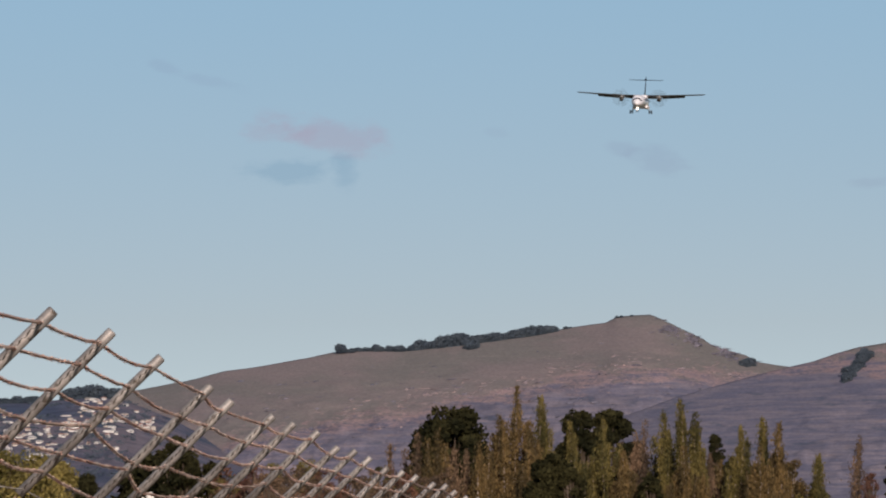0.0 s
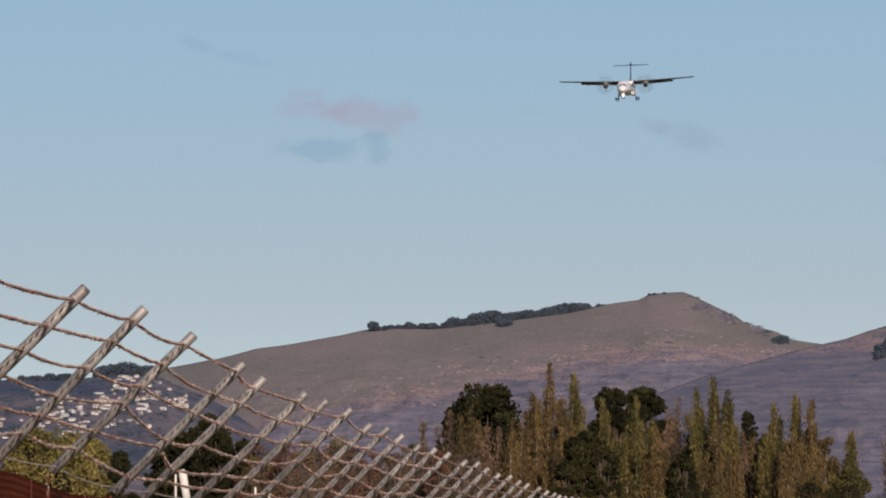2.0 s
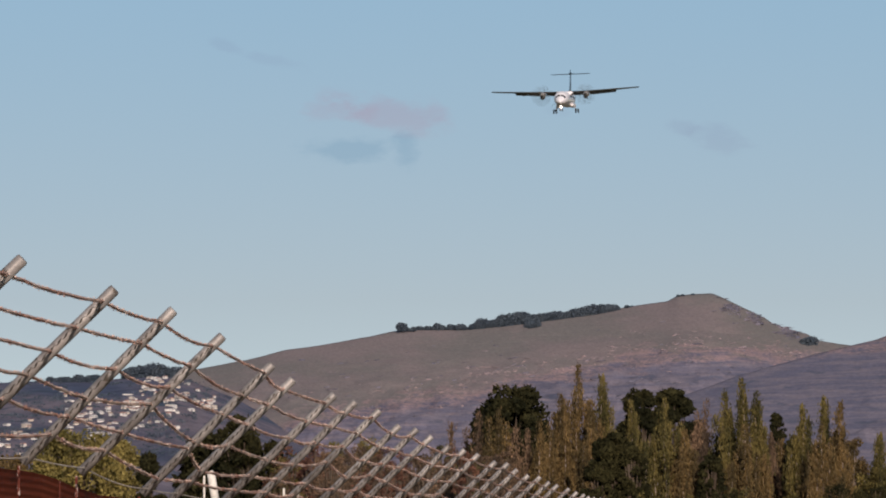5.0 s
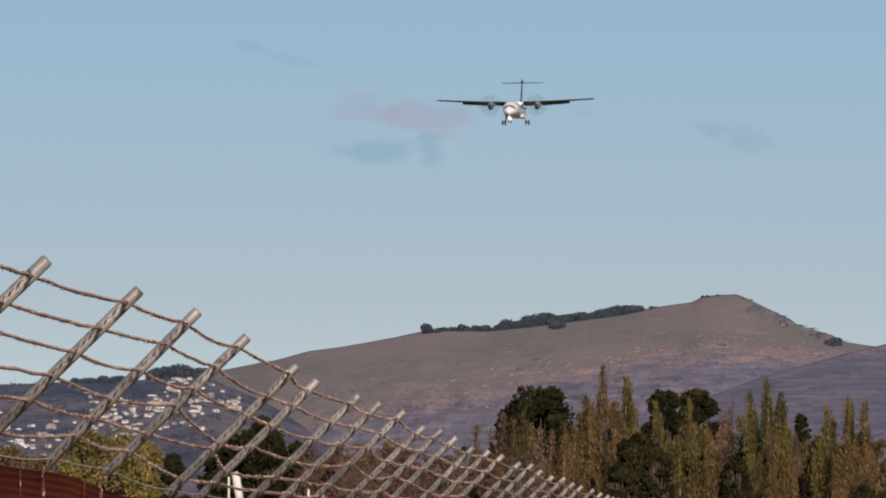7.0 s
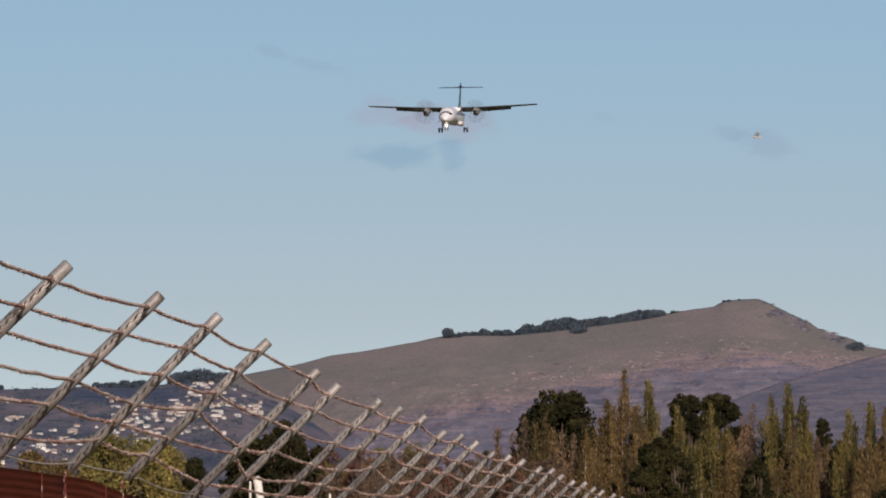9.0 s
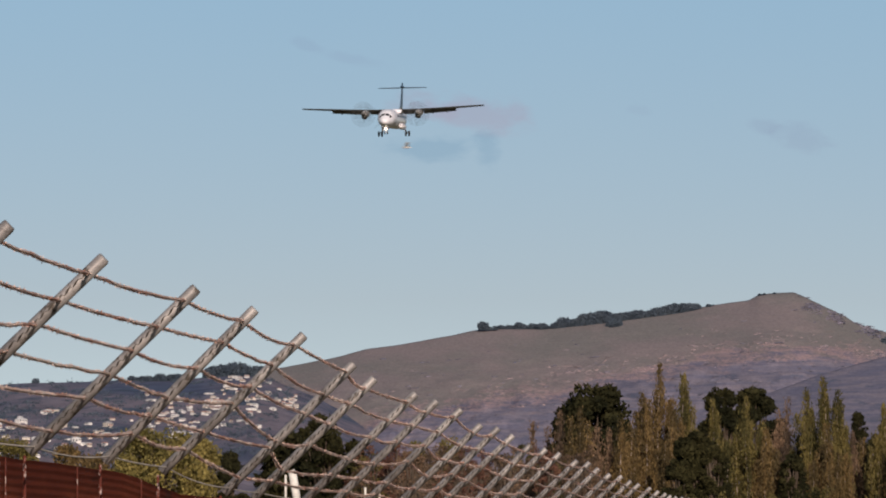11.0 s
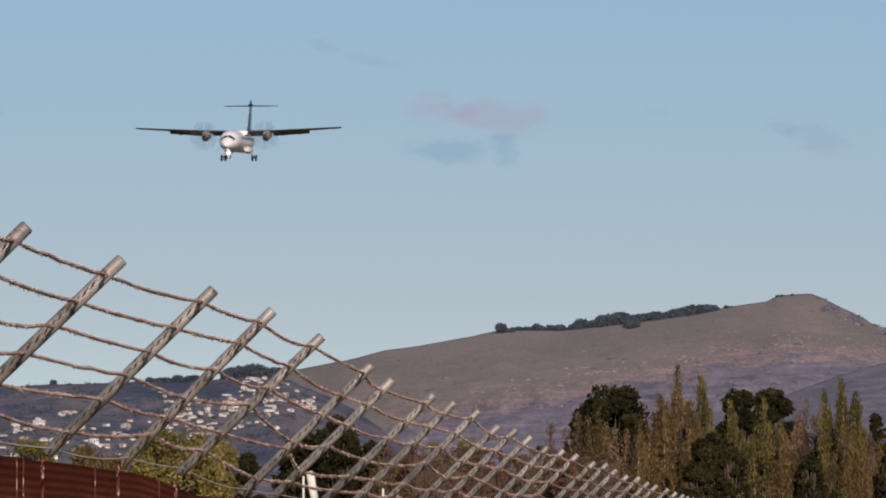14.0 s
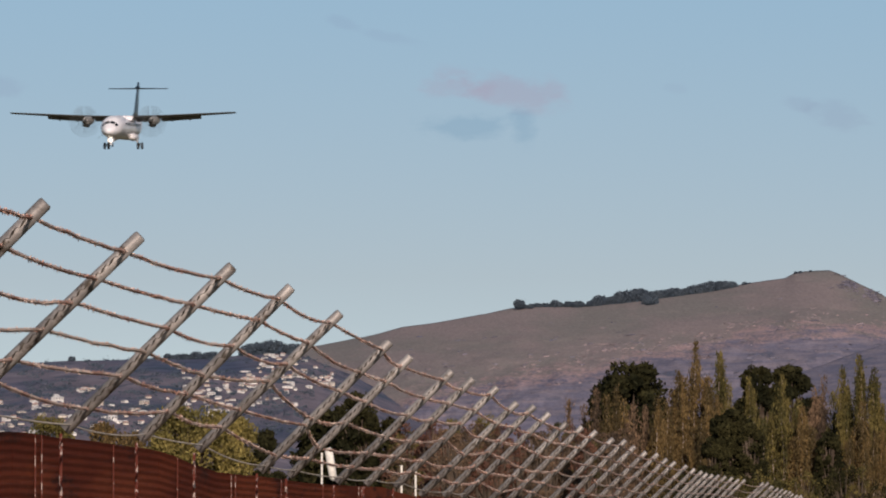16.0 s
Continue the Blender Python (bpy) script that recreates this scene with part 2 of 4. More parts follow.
# ---- mesh helpers ----
def mesh_from(name, verts, faces, material, smooth=False):
    me = bpy.data.meshes.new(name)
    me.from_pydata([tuple(v) for v in verts], [], [tuple(f) for f in faces])
    me.materials.append(material)
    if smooth:
        me.shade_smooth()
    me.update()
    return me


def part_of(name, verts, faces, material, parent=None, label="", smooth=False):
    ob = new(name, mesh_from(name, verts, faces, material, smooth))
    if parent:
        ob.parent = parent
    if label:
        ob["label"] = label
    return ob


class Build:
    """Gathers vertices and faces."""

    def __init__(self):
        self.v, self.f = [], []

    def tube(self, pts, radii, sides=6, cap=True):
        pts = [Vector(p) for p in pts]
        rings = []
        for i, p in enumerate(pts):
            d = (pts[min(i + 1, len(pts) - 1)] - pts[max(i - 1, 0)]).normalized()
            a = d.cross(Vector((0.13, 0.31, 0.94))).normalized()
            if a.length < 0.5:
                a = d.cross(Vector((1, 0, 0))).normalized()
            b = d.cross(a)
            r = radii[i] if isinstance(radii, (list, tuple)) else radii
            start = len(self.v)
            self.v += [p + (a * math.cos(k * math.tau / sides) + b * math.sin(k * math.tau / sides)) * r for k in range(sides)]
            rings.append(start)
        for s0, s1 in zip(rings, rings[1:]):
            for k in range(sides):
                j = (k + 1) % sides
                self.f.append((s0 + k, s1 + k, s1 + j, s0 + j))
        if cap:
            self.f.append(tuple(rings[0] + k for k in range(sides)))
            self.f.append(tuple(rings[-1] + sides - 1 - k for k in range(sides)))
        return self

    def box(self, lo, hi):
        s = len(self.v)
        self.v += [Vector((x, y, z)) for z in (lo[2], hi[2]) for y in (lo[1], hi[1]) for x in (lo[0], hi[0])]
        self.f += [tuple(s + i for i in q) for q in ((0, 2, 3, 1), (4, 5, 7, 6), (0, 1, 5, 4), (2, 6, 7, 3), (0, 4, 6, 2), (1, 3, 7, 5))]
        return self

    def rings(self, rings, cap=True):
        """Skin closed rings of equal length."""
        starts = []
        for r in rings:
            starts.append(len(self.v))
            self.v += [Vector(p) for p in r]
        m = len(rings[0])
        for s0, s1 in zip(starts, starts[1:]):
            for k in range(m):
                j = (k + 1) % m
                self.f.append((s0 + k, s0 + j, s1 + j, s1 + k))
        if cap:
            self.f.append(tuple(starts[0] + m - 1 - k for k in range(m)))
            self.f.append(tuple(starts[-1] + k for k in range(m)))
        return self

    def done(self, name, material, parent=None, label="", smooth=False):
        return part_of(name, self.v, self.f, material, parent, label, smooth)


def leaf_mesh(name, centres, sizes, rng, tall, material, parent):
    """Small bent leaf sprays, each of two triangles, in one mesh."""
    c, size = np.concatenate(centres), np.concatenate(sizes)[:, None]
    n = len(c)
    a = rng.normal(size=(n, 3))
    a[:, 2] = a[:, 2] * tall + (tall - 1) * np.sign(a[:, 2])
    a /= np.linalg.norm(a, axis=1)[:, None]
    b = np.cross(a, rng.normal(size=(n, 3)))
    b /= np.linalg.norm(b, axis=1)[:, None]
    long = a * size * tall ** 0.5
    verts = np.stack([c - long, c + b * size * 0.55 + a * size * 0.1, c + long, c - b * size * 0.5], axis=1).reshape(-1, 3)
    k = np.arange(n)[:, None] * 4
    faces = np.concatenate([k + np.array([0, 1, 2]), k + np.array([0, 2, 3])], axis=1).reshape(-1, 3)
    me = bpy.data.meshes.new(name)
    me.vertices.add(len(verts)), me.loops.add(faces.size), me.polygons.add(len(faces))
    me.vertices.foreach_set("co", verts.ravel().astype(np.float32))
    me.loops.foreach_set("vertex_index", faces.ravel().astype(np.int32))
    me.polygons.foreach_set("loop_start", np.arange(0, faces.size, 3, dtype=np.int32))
    me.update(calc_edges=True)
    me.materials.append(material)
    ob = new(name, me)
    ob.parent = parent
    return ob


# ---- ground and hills ----
def make_ground():
    size, n = 4800, 48
    xs = np.linspace(-size, size, n + 1)
    verts = [(x, y, 0.0) for y in xs for x in xs]
    faces = [(j * (n + 1) + i, j * (n + 1) + i + 1, (j + 1) * (n + 1) + i + 1, (j + 1) * (n + 1) + i) for j in range(n) for i in range(n)]
    tagged(part_of("ground", verts, faces, GRASS), "flat airfield plain of dry brown grass", "ground", kind="structure")


def make_hill(name, ridge, near, far, material, label, rough, cols, rows, bulge):
    """A hill whose skyline follows ridge (across, down); it climbs from near to far and falls behind."""
    us = np.linspace(ridge[0][0], ridge[-1][0], cols)
    top = np.interp(us, [r[0] for r in ridge], [r[1] for r in ridge])
    wide = np.arange(-25, 26)
    bell = np.exp(-(wide / 11.0) ** 2)
    broad = np.convolve(np.pad(top, 25, mode="edge"), bell / bell.sum(), mode="valid")
    verts, faces = [], []
    for j in range(rows + 1):
        v = j / (rows - 6)
        for i, u in enumerate(us):
            d = near + (far - near) * v
            if v <= 1:
                high = EYE + far * (HORIZON - broad[i] - (top[i] - broad[i]) * v ** 26) / F
                rise = v ** bulge
                p = Vector((d * (u - 784) / F, d, high * rise))
                q = Vector((p.x / 80, p.y / 500, p.z / 16))
                wave = noise.fractal(q, 1.0, 2.1, 5) * rough + noise.fractal(q * 3.7 + Vector((7, 3, 1)), 0.9, 2.0, 4) * rough * 0.4
                crag = noise.fractal(Vector((p.x / 17, 4.0, p.z / 5.5)), 0.8, 2.2, 5)
                bluff = max(0.0, 1 - abs(v - 0.55) / 0.38) * rough * 1.1 * max(0.0, crag + 0.1)
                p.z += (wave + bluff) * min(1, 4 * v) * min(1.0, 0.08 + 2.2 * (1 - v))
            else:
                high = EYE + far * (HORIZON - top[i]) / F
                p = Vector((d * (u - 784) / F, d, high * (1 - (v - 1) * 4)))
            verts.append(p)
    for j in range(rows):
        for i in range(cols - 1):
            a = j * cols + i
            faces.append((a, a + 1, a + cols + 1, a + cols))
    return tagged(part_of(name, verts, faces, material, smooth=True), label, "hill", kind="structure")


RIDGE_MAIN = [(-200, 800), (20, 745), (120, 712), (180, 697), (250, 690), (330, 675), (400, 657), (450, 650), (500, 641), (550, 632), (590, 624), (620, 622), (700, 620),
              (760, 613), (850, 600), (950, 591), (1010, 580), (1072, 571), (1092, 560), (1120, 558), (1152, 557), (1170, 565), (1210, 584),
              (1245, 600), (1262, 611), (1300, 622), (1320, 627), (1338, 639), (1370, 645), (1400, 649), (1500, 680), (1700, 740)]
RIDGE_EAST = [(1000, 800), (1100, 738), (1200, 702), (1300, 674), (1360, 658), (1402, 648), (1440, 640), (1480, 626), (1520, 615), (1568, 607), (1650, 590), (1800, 570)]
RIDGE_WEST = [(-900, 705), (-620, 715), (-420, 727), (-316, 724), (-200, 717), (-116, 716), (-40, 712), (40, 712), (100, 708), (160, 702), (210, 704), (300, 740), (420, 800), (520, 850)]
make_ground()
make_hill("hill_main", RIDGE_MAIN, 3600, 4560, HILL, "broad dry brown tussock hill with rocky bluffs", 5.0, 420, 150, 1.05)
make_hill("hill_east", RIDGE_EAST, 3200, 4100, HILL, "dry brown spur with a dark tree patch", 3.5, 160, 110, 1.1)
make_hill("hill_west", RIDGE_WEST, 2500, 4300, SUBURB, "low haze-blue hillside dotted with houses", 4.0, 320, 110, 1.1)


ROCK = surface("pink_grey_rock", (0.165, 0.138, 0.158), (0.235, 0.180, 0.188), 0.08, 0.9, coords="Position", each=0.2)
# dark scrub tone with the hill's blue haze painted in
SCRUB = surface("hazy_gully_scrub", (0.085, 0.086, 0.120), (0.125, 0.115, 0.145), 0.08, 0.95, coords="Position", each=0.3)


def make_outcrops(name, label, material, count, seed, line, spread, size, limit=4500):
    """Broken rock or scrub strewn along a band of the main hill, in one mesh."""
    rng = np.random.default_rng(seed)
    b = Build()
    hill = bpy.data.objects["hill_main"]
    for _ in range(count):
        u = rng.uniform(line[0][0], line[-1][0])
        v = np.interp(u, [p[0] for p in line], [p[1] for p in line]) + rng.normal() * spread
        ok, p, _, _ = hill.ray_cast(Vector((0, 0, EYE)), (spot(u, v, 1000) - Vector((0, 0, EYE))).normalized())
        if not ok or p.y > limit:
            continue
        if noise.noise(Vector((p.x / 9, 2.0, p.z / 5))) < 0.0:
            continue
        w, h = size * 0.62 * rng.lognormal(0, 0.5), size * 0.24 * rng.lognormal(0, 0.4)
        rings = []
        for f, g in ((-0.4, 1.0), (0.5, 0.9), (1.0, 0.6)):
            rings.append([p + Vector((math.cos(k * math.tau / 6) * w * 1.7 * g * rng.uniform(0.6, 1.2), math.sin(k * math.tau / 6) * w * g * 0.8, h * f * rng.uniform(0.6, 1.2) + w * 0.1 * math.cos(k * math.tau / 6))) for k in range(6)])
        b.rings(rings)
    tagged(b.done(name, material), label, "rock" if material is ROCK else "scrub", kind="stuff")


BAND = [(540, 752), (620, 735), (700, 708), (780, 694), (860, 688), (940, 668), (1040, 640), (1200, 646), (1400, 690)]
make_outcrops("rock_outcrops", "pink-grey broken rock bluffs across the hillside", ROCK, 900, 51, BAND, 11, 0.75)
make_outcrops("hillside_rocks", "scattered pink-grey rocks on the hillside", ROCK, 260, 52, [(420, 760), (800, 740), (1400, 720)], 36, 0.8)
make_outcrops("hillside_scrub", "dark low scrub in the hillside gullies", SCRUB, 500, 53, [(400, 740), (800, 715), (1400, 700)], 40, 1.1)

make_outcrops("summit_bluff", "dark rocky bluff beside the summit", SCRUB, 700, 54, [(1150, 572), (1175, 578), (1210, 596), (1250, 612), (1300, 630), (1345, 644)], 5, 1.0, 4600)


# ---- trees ----
def tree(name, label, u, v, width, d, leaf, form, seed, amount=2600, bark=None, foot=0.0, group=""):
    """A tree whose top stands at (u, v) in the first view, width across in view units, d metres out."""
    rng = np.random.default_rng(seed)
    top = spot(u, v, d)
    height, half = top.z - foot, width * d / F / 2
    root = new(name)
    root.location = (top.x, d, foot)
    tagged(root, label, "tree" if form != "shrub" else "shrub", group)
    trunk = Build()
    amount = int(amount * (1.5 if d > 2000 else 4.4))
    bark = bark or BARK
    if form == "broom":
        # many steep stems fan out from the foot, each a plume of small leaves with rising twigs
        amount = int(amount * 1.65)
        stems = max(3, round(half / 0.20))
        centres, sizes = [], []
        for s in range(stems):
            fx = 0.0 if s == 0 else ((s - 0.5) / (stems - 1) * 2 - 1) + rng.normal() * 0.08
            sx, sy = fx * half, rng.uniform(-0.8, 0.8) * half
            sh = height * (1.0 if s == 0 else (1 - 0.22 * abs(fx) ** 1.3) * rng.uniform(0.86, 0.985))
            line = []
            for k in range(8):
                out = 0.22 + 0.78 * min(1.0, k / 7 * 1.35) ** 0.9
                line.append(Vector((sx * out + rng.normal() * 0.07, sy * out + rng.normal() * 0.07, sh * k / 7)))
            r0 = 0.0080 * sh
            trunk.tube(line, [r0 * (1 - 0.95 * k / 7) for k in range(8)], 5)
            spine = np.array([tuple(p) for p in line])
            share = amount / stems * sh / height
            m = int(share * 0.45)
            t = rng.uniform(0.10, 1.0, m) ** 0.8
            wide = (0.46 * np.sqrt(1.04 - t) * np.minimum(1, t * 2.2) + 0.05)[:, None]
            p = np.stack([np.interp(t * 7, range(8), spine[:, k]) for k in range(3)], axis=1)
            centres.append(p + rng.normal(size=(m, 3)) * (1, 1, 0.9) * wide)
            sizes.append(rng.uniform(0.04, 0.11, m))
            twigs = 9
            for b in range(twigs):
                t0 = rng.uniform(0.10, 0.86)
                base = Vector([float(np.interp(t0 * 7, range(8), spine[:, k])) for k in range(3)])
                turn = rng.uniform(0, math.tau)
                side = Vector((math.cos(turn), math.sin(turn), 0)) * rng.uniform(0.25, 0.75) * (1.1 - t0)
                tip = base + side + Vector((0, 0, min(rng.uniform(1.2, 3.2), sh * 1.0 - base.z)))
                trunk.tube([base, base.lerp(tip, 0.5) + side * 0.2, tip], [r0 * 0.25, r0 * 0.15, 0.008], 3, False)
                m = int(share * 0.55 / twigs)
                f = rng.uniform(0.1, 1.05, m)[:, None]
                centres.append(np.array(base) + (np.array(tip) - np.array(base)) * f + rng.normal(size=(m, 3)) * (0.11, 0.11, 0.3) * (1.3 - f * 0.8))
                sizes.append(rng.uniform(0.04, 0.11, m))
        tall = 4.0
    else:
        half *= 1.1 if form == "dome" else 1.0
        amount = int(amount * (1.5 if form == "round" and d < 2000 else 1.0))
        base = {"dome": 0.04, "shrub": 0.0, "round": 0.05, "cone": 0.04}[form]
        line = [Vector((rng.normal() * 0.03 * half, rng.normal() * 0.03 * half, height * 0.85 * k / 5)) for k in range(6)]
        trunk.tube(line, [0.024 * height * (1 - 0.85 * k / 5) for k in range(6)], 7)
        centres, sizes = [], []
        clumps = 130 if form in ("dome", "round") else 70
        for c in range(clumps):
            h = rng.uniform(base, 0.97)
            if form == "cone":
                spread = (1 - h) ** 0.8
            else:
                spread = math.sqrt(max(0.0, 1 - ((h - 0.30) / 0.70) ** 6)) if h > 0.30 else 0.82 + 0.6 * h
            turn, q = rng.uniform(0, math.tau), rng.uniform(0.55, 1.0) ** 0.5
            size = half * rng.uniform(0.20, 0.40) * (0.6 if form == "cone" else 1.0)
            out = max(0.0, half * spread * q - size * 0.6)
            ctr = Vector((math.cos(turn) * out, math.sin(turn) * out, height * h - size * 0.5))
            a = line[min(4, int(h * 4))]
            trunk.tube([a, a.lerp(ctr, 0.6) + Vector((0, 0, -0.2)), ctr], [0.007 * height, 0.005 * height, 0.02], 4, False)
            m = int(amount / clumps)
            dirs = rng.normal(size=(m, 3))
            dirs /= np.linalg.norm(dirs, axis=1)[:, None]
            rad = size * rng.uniform(0.45, 1.05, m)
            p = np.array(ctr) + dirs * rad[:, None] * (1, 1, 0.8)
            p[:, 2] = np.maximum(p[:, 2], 0.05)
            centres.append(p)
            sizes.append(rng.uniform(0.08, 0.22, m) * min(1.0, max(0.5, half / 2.5)) * (3.4 if d > 2000 else 1.55 if form == "dome" else 0.8))
        tall = 1.2
    trunk.done("trunk", bark, root)
    leaf_mesh("crown", centres, sizes, rng, tall, LEAF[leaf] if isinstance(leaf, str) else leaf, root)
    return root


DOME, POP, BARE, WIL = ("dense dark green macrocarpa with a domed crown", "tall upright poplar with thinning autumn leaves",
                        "slender nearly bare brown poplar", "broad yellow-green autumn willow")
TREES = [
    # label, across, top, width, distance, foliage, form, leaves
    (DOME, 800, 713, 136, 860, "dark", "dome", 9000), (DOME, 762, 748, 96, 862, "dark", "dome", 5000), (DOME, 836, 762, 84, 852, "dark", "dome", 4000),
    (POP, 912, 683, 92, 840, "gold", "broom", 5200), (POP, 958, 704, 56, 842, "olive", "broom", 3200), (POP, 884, 735, 52, 838, "gold", "broom", 2600), (POP, 938, 765, 60, 834, "gold", "broom", 2600),
    (DOME, 1022, 717, 74, 860, "dark", "dome", 4600), (DOME, 1084, 716, 90, 862, "dark", "dome", 5600), (DOME, 980, 796, 84, 819, "dark", "dome", 7000), (DOME, 948, 846, 60, 816, "dark", "dome", 4000), (DOME, 1012, 822, 56, 817, "dark", "dome", 4000),
    (POP, 1068, 744, 104, 824, "olive", "broom", 5200), (POP, 1010, 748, 56, 846, "olive", "broom", 2800), (POP, 1104, 800, 56, 822, "gold", "broom", 2600),
    (BARE, 1128, 766, 40, 845, "brown", "broom", 1300), (BARE, 1142, 744, 14, 848, "brown", "broom", 500), (DOME, 1126, 772, 46, 858, "dark", "dome", 2200),
    (POP, 1206, 709, 84, 836, "olive", "broom", 5000), (POP, 1176, 728, 56, 838, "olive", "broom", 3000), (POP, 1230, 730, 44, 834, "olive", "broom", 2400), (POP, 1212, 790, 84, 830, "gold", "broom", 3200),
    (DOME, 1150, 836, 52, 820, "dark", "dome", 3600), (BARE, 1140, 806, 40, 838, "brown", "broom", 1500),
    (DOME, 1267, 760, 42, 865, "dark", "dome", 2200), (BARE, 1256, 808, 34, 840, "brown", "broom", 1500), (BARE, 1276, 815, 34, 842, "gold", "broom", 1600),
    (POP, 1312, 756, 58, 835, "olive", "broom", 3400), (POP, 1350, 741, 34, 836, "olive", "broom", 2200), (POP, 1376, 751, 44, 834, "gold", "broom", 2800), (POP, 1346, 790, 76, 832, "gold", "broom", 3000),
    (DOME, 1298, 800, 50, 845, "dark", "dome", 2600),
    (WIL, 1400, 806, 70, 850, "gold", "round", 3000), (POP, 1448, 810, 32, 840, "olive", "broom", 2400),
    (BARE, 1520, 776, 34, 850, "brown", "broom", 700), (DOME, 1574, 742, 46, 845, "dark", "cone", 2400), (BARE, 1540, 830, 40, 840, "red", "round", 1200),
    (WIL, 1440, 868, 120, 842, "olive", "round", 2400), (DOME, 1130, 830, 90, 868, "dark", "dome", 3000), (DOME, 1330, 830, 110, 868, "dark", "dome", 3600), (DOME, 910, 815, 120, 868, "dark", "dome", 3600),
    (BARE, 692, 787, 16, 835, "brown", "broom", 500), (BARE, 716, 797, 18, 836, "brown", "broom", 600), (BARE, 738, 768, 20, 830, "brown", "broom", 900),
    (BARE, 756, 778, 16, 828, "gold", "broom", 800), (BARE, 774, 764, 20, 831, "gold", "broom", 1100), (BARE, 790, 786, 14, 833, "gold", "broom", 700), (BARE, 806, 797, 16, 829, "brown", "broom", 800),
    (BARE, 826, 800, 14, 832, "brown", "broom", 700), (BARE, 845, 784, 22, 830, "gold", "broom", 1100), (BARE, 864, 790, 20, 834, "gold", "broom", 900),
    (WIL, 25, 782, 185, 640, "yellow", "round", 5000), (WIL, 95, 806, 110, 645, "yellow", "round", 3600), (WIL, -230, 806, 112, 640, "yellow", "round", 2600), (WIL, -112, 819, 150, 650, "gold", "round", 2600),
    (DOME, 318, 764, 84, 600, "dark", "dome", 3000), (DOME, 285, 798, 160, 605, "dark", "dome", 5000), (DOME, 352, 804, 104, 602, "dark", "dome", 3000),
    (DOME, 156, 816, 150, 620, "dark", "cone", 3200),
    (WIL, 488, 812, 60, 640, "yellow", "round", 1800), (WIL, 545, 803, 60, 640, "yellow", "round", 1800),
]


def make_trees():
    for i, (label, u, v, width, d, leaf, form, amount) in enumerate(TREES):
        name = {DOME: "macrocarpa_tree", POP: "poplar_tree", BARE: "bare_poplar_tree", WIL: "willow_tree"}[label]
        tree(name, label, u, v, width, d, leaf, form, 100 + i, amount, PALEBARK if leaf in ("gold", "olive") else BARK)
    rng = np.random.default_rng(5)
    for i in range(46):      # the brown thicket between the fence and the far trees
        u = 385 + i * 9 + rng.uniform(-6, 6)
        v = rng.uniform(816, 862) - (10 if 420 < u < 480 else 0)
        leaf = "red" if (400 < u < 470 or rng.random() < 0.2) else ("brown" if rng.random() < 0.7 else "olive")
        tree("thicket_shrub", "leafless brown thicket shrub", u, v, rng.uniform(44, 80), rng.uniform(560, 610), leaf, "shrub", 300 + i, 1100, group="thicket")
    for i in range(22):      # low growth under the right-hand trees
        u = 880 + i * 33 + rng.uniform(-8, 8)
        tree("undergrowth_shrub", "dark green undergrowth shrub below the trees", u, rng.uniform(885, 930), rng.uniform(60, 95), rng.uniform(805, 818), "dark" if rng.random() < 0.8 else "olive", "shrub", 400 + i, 1000, group="undergrowth")


make_trees()


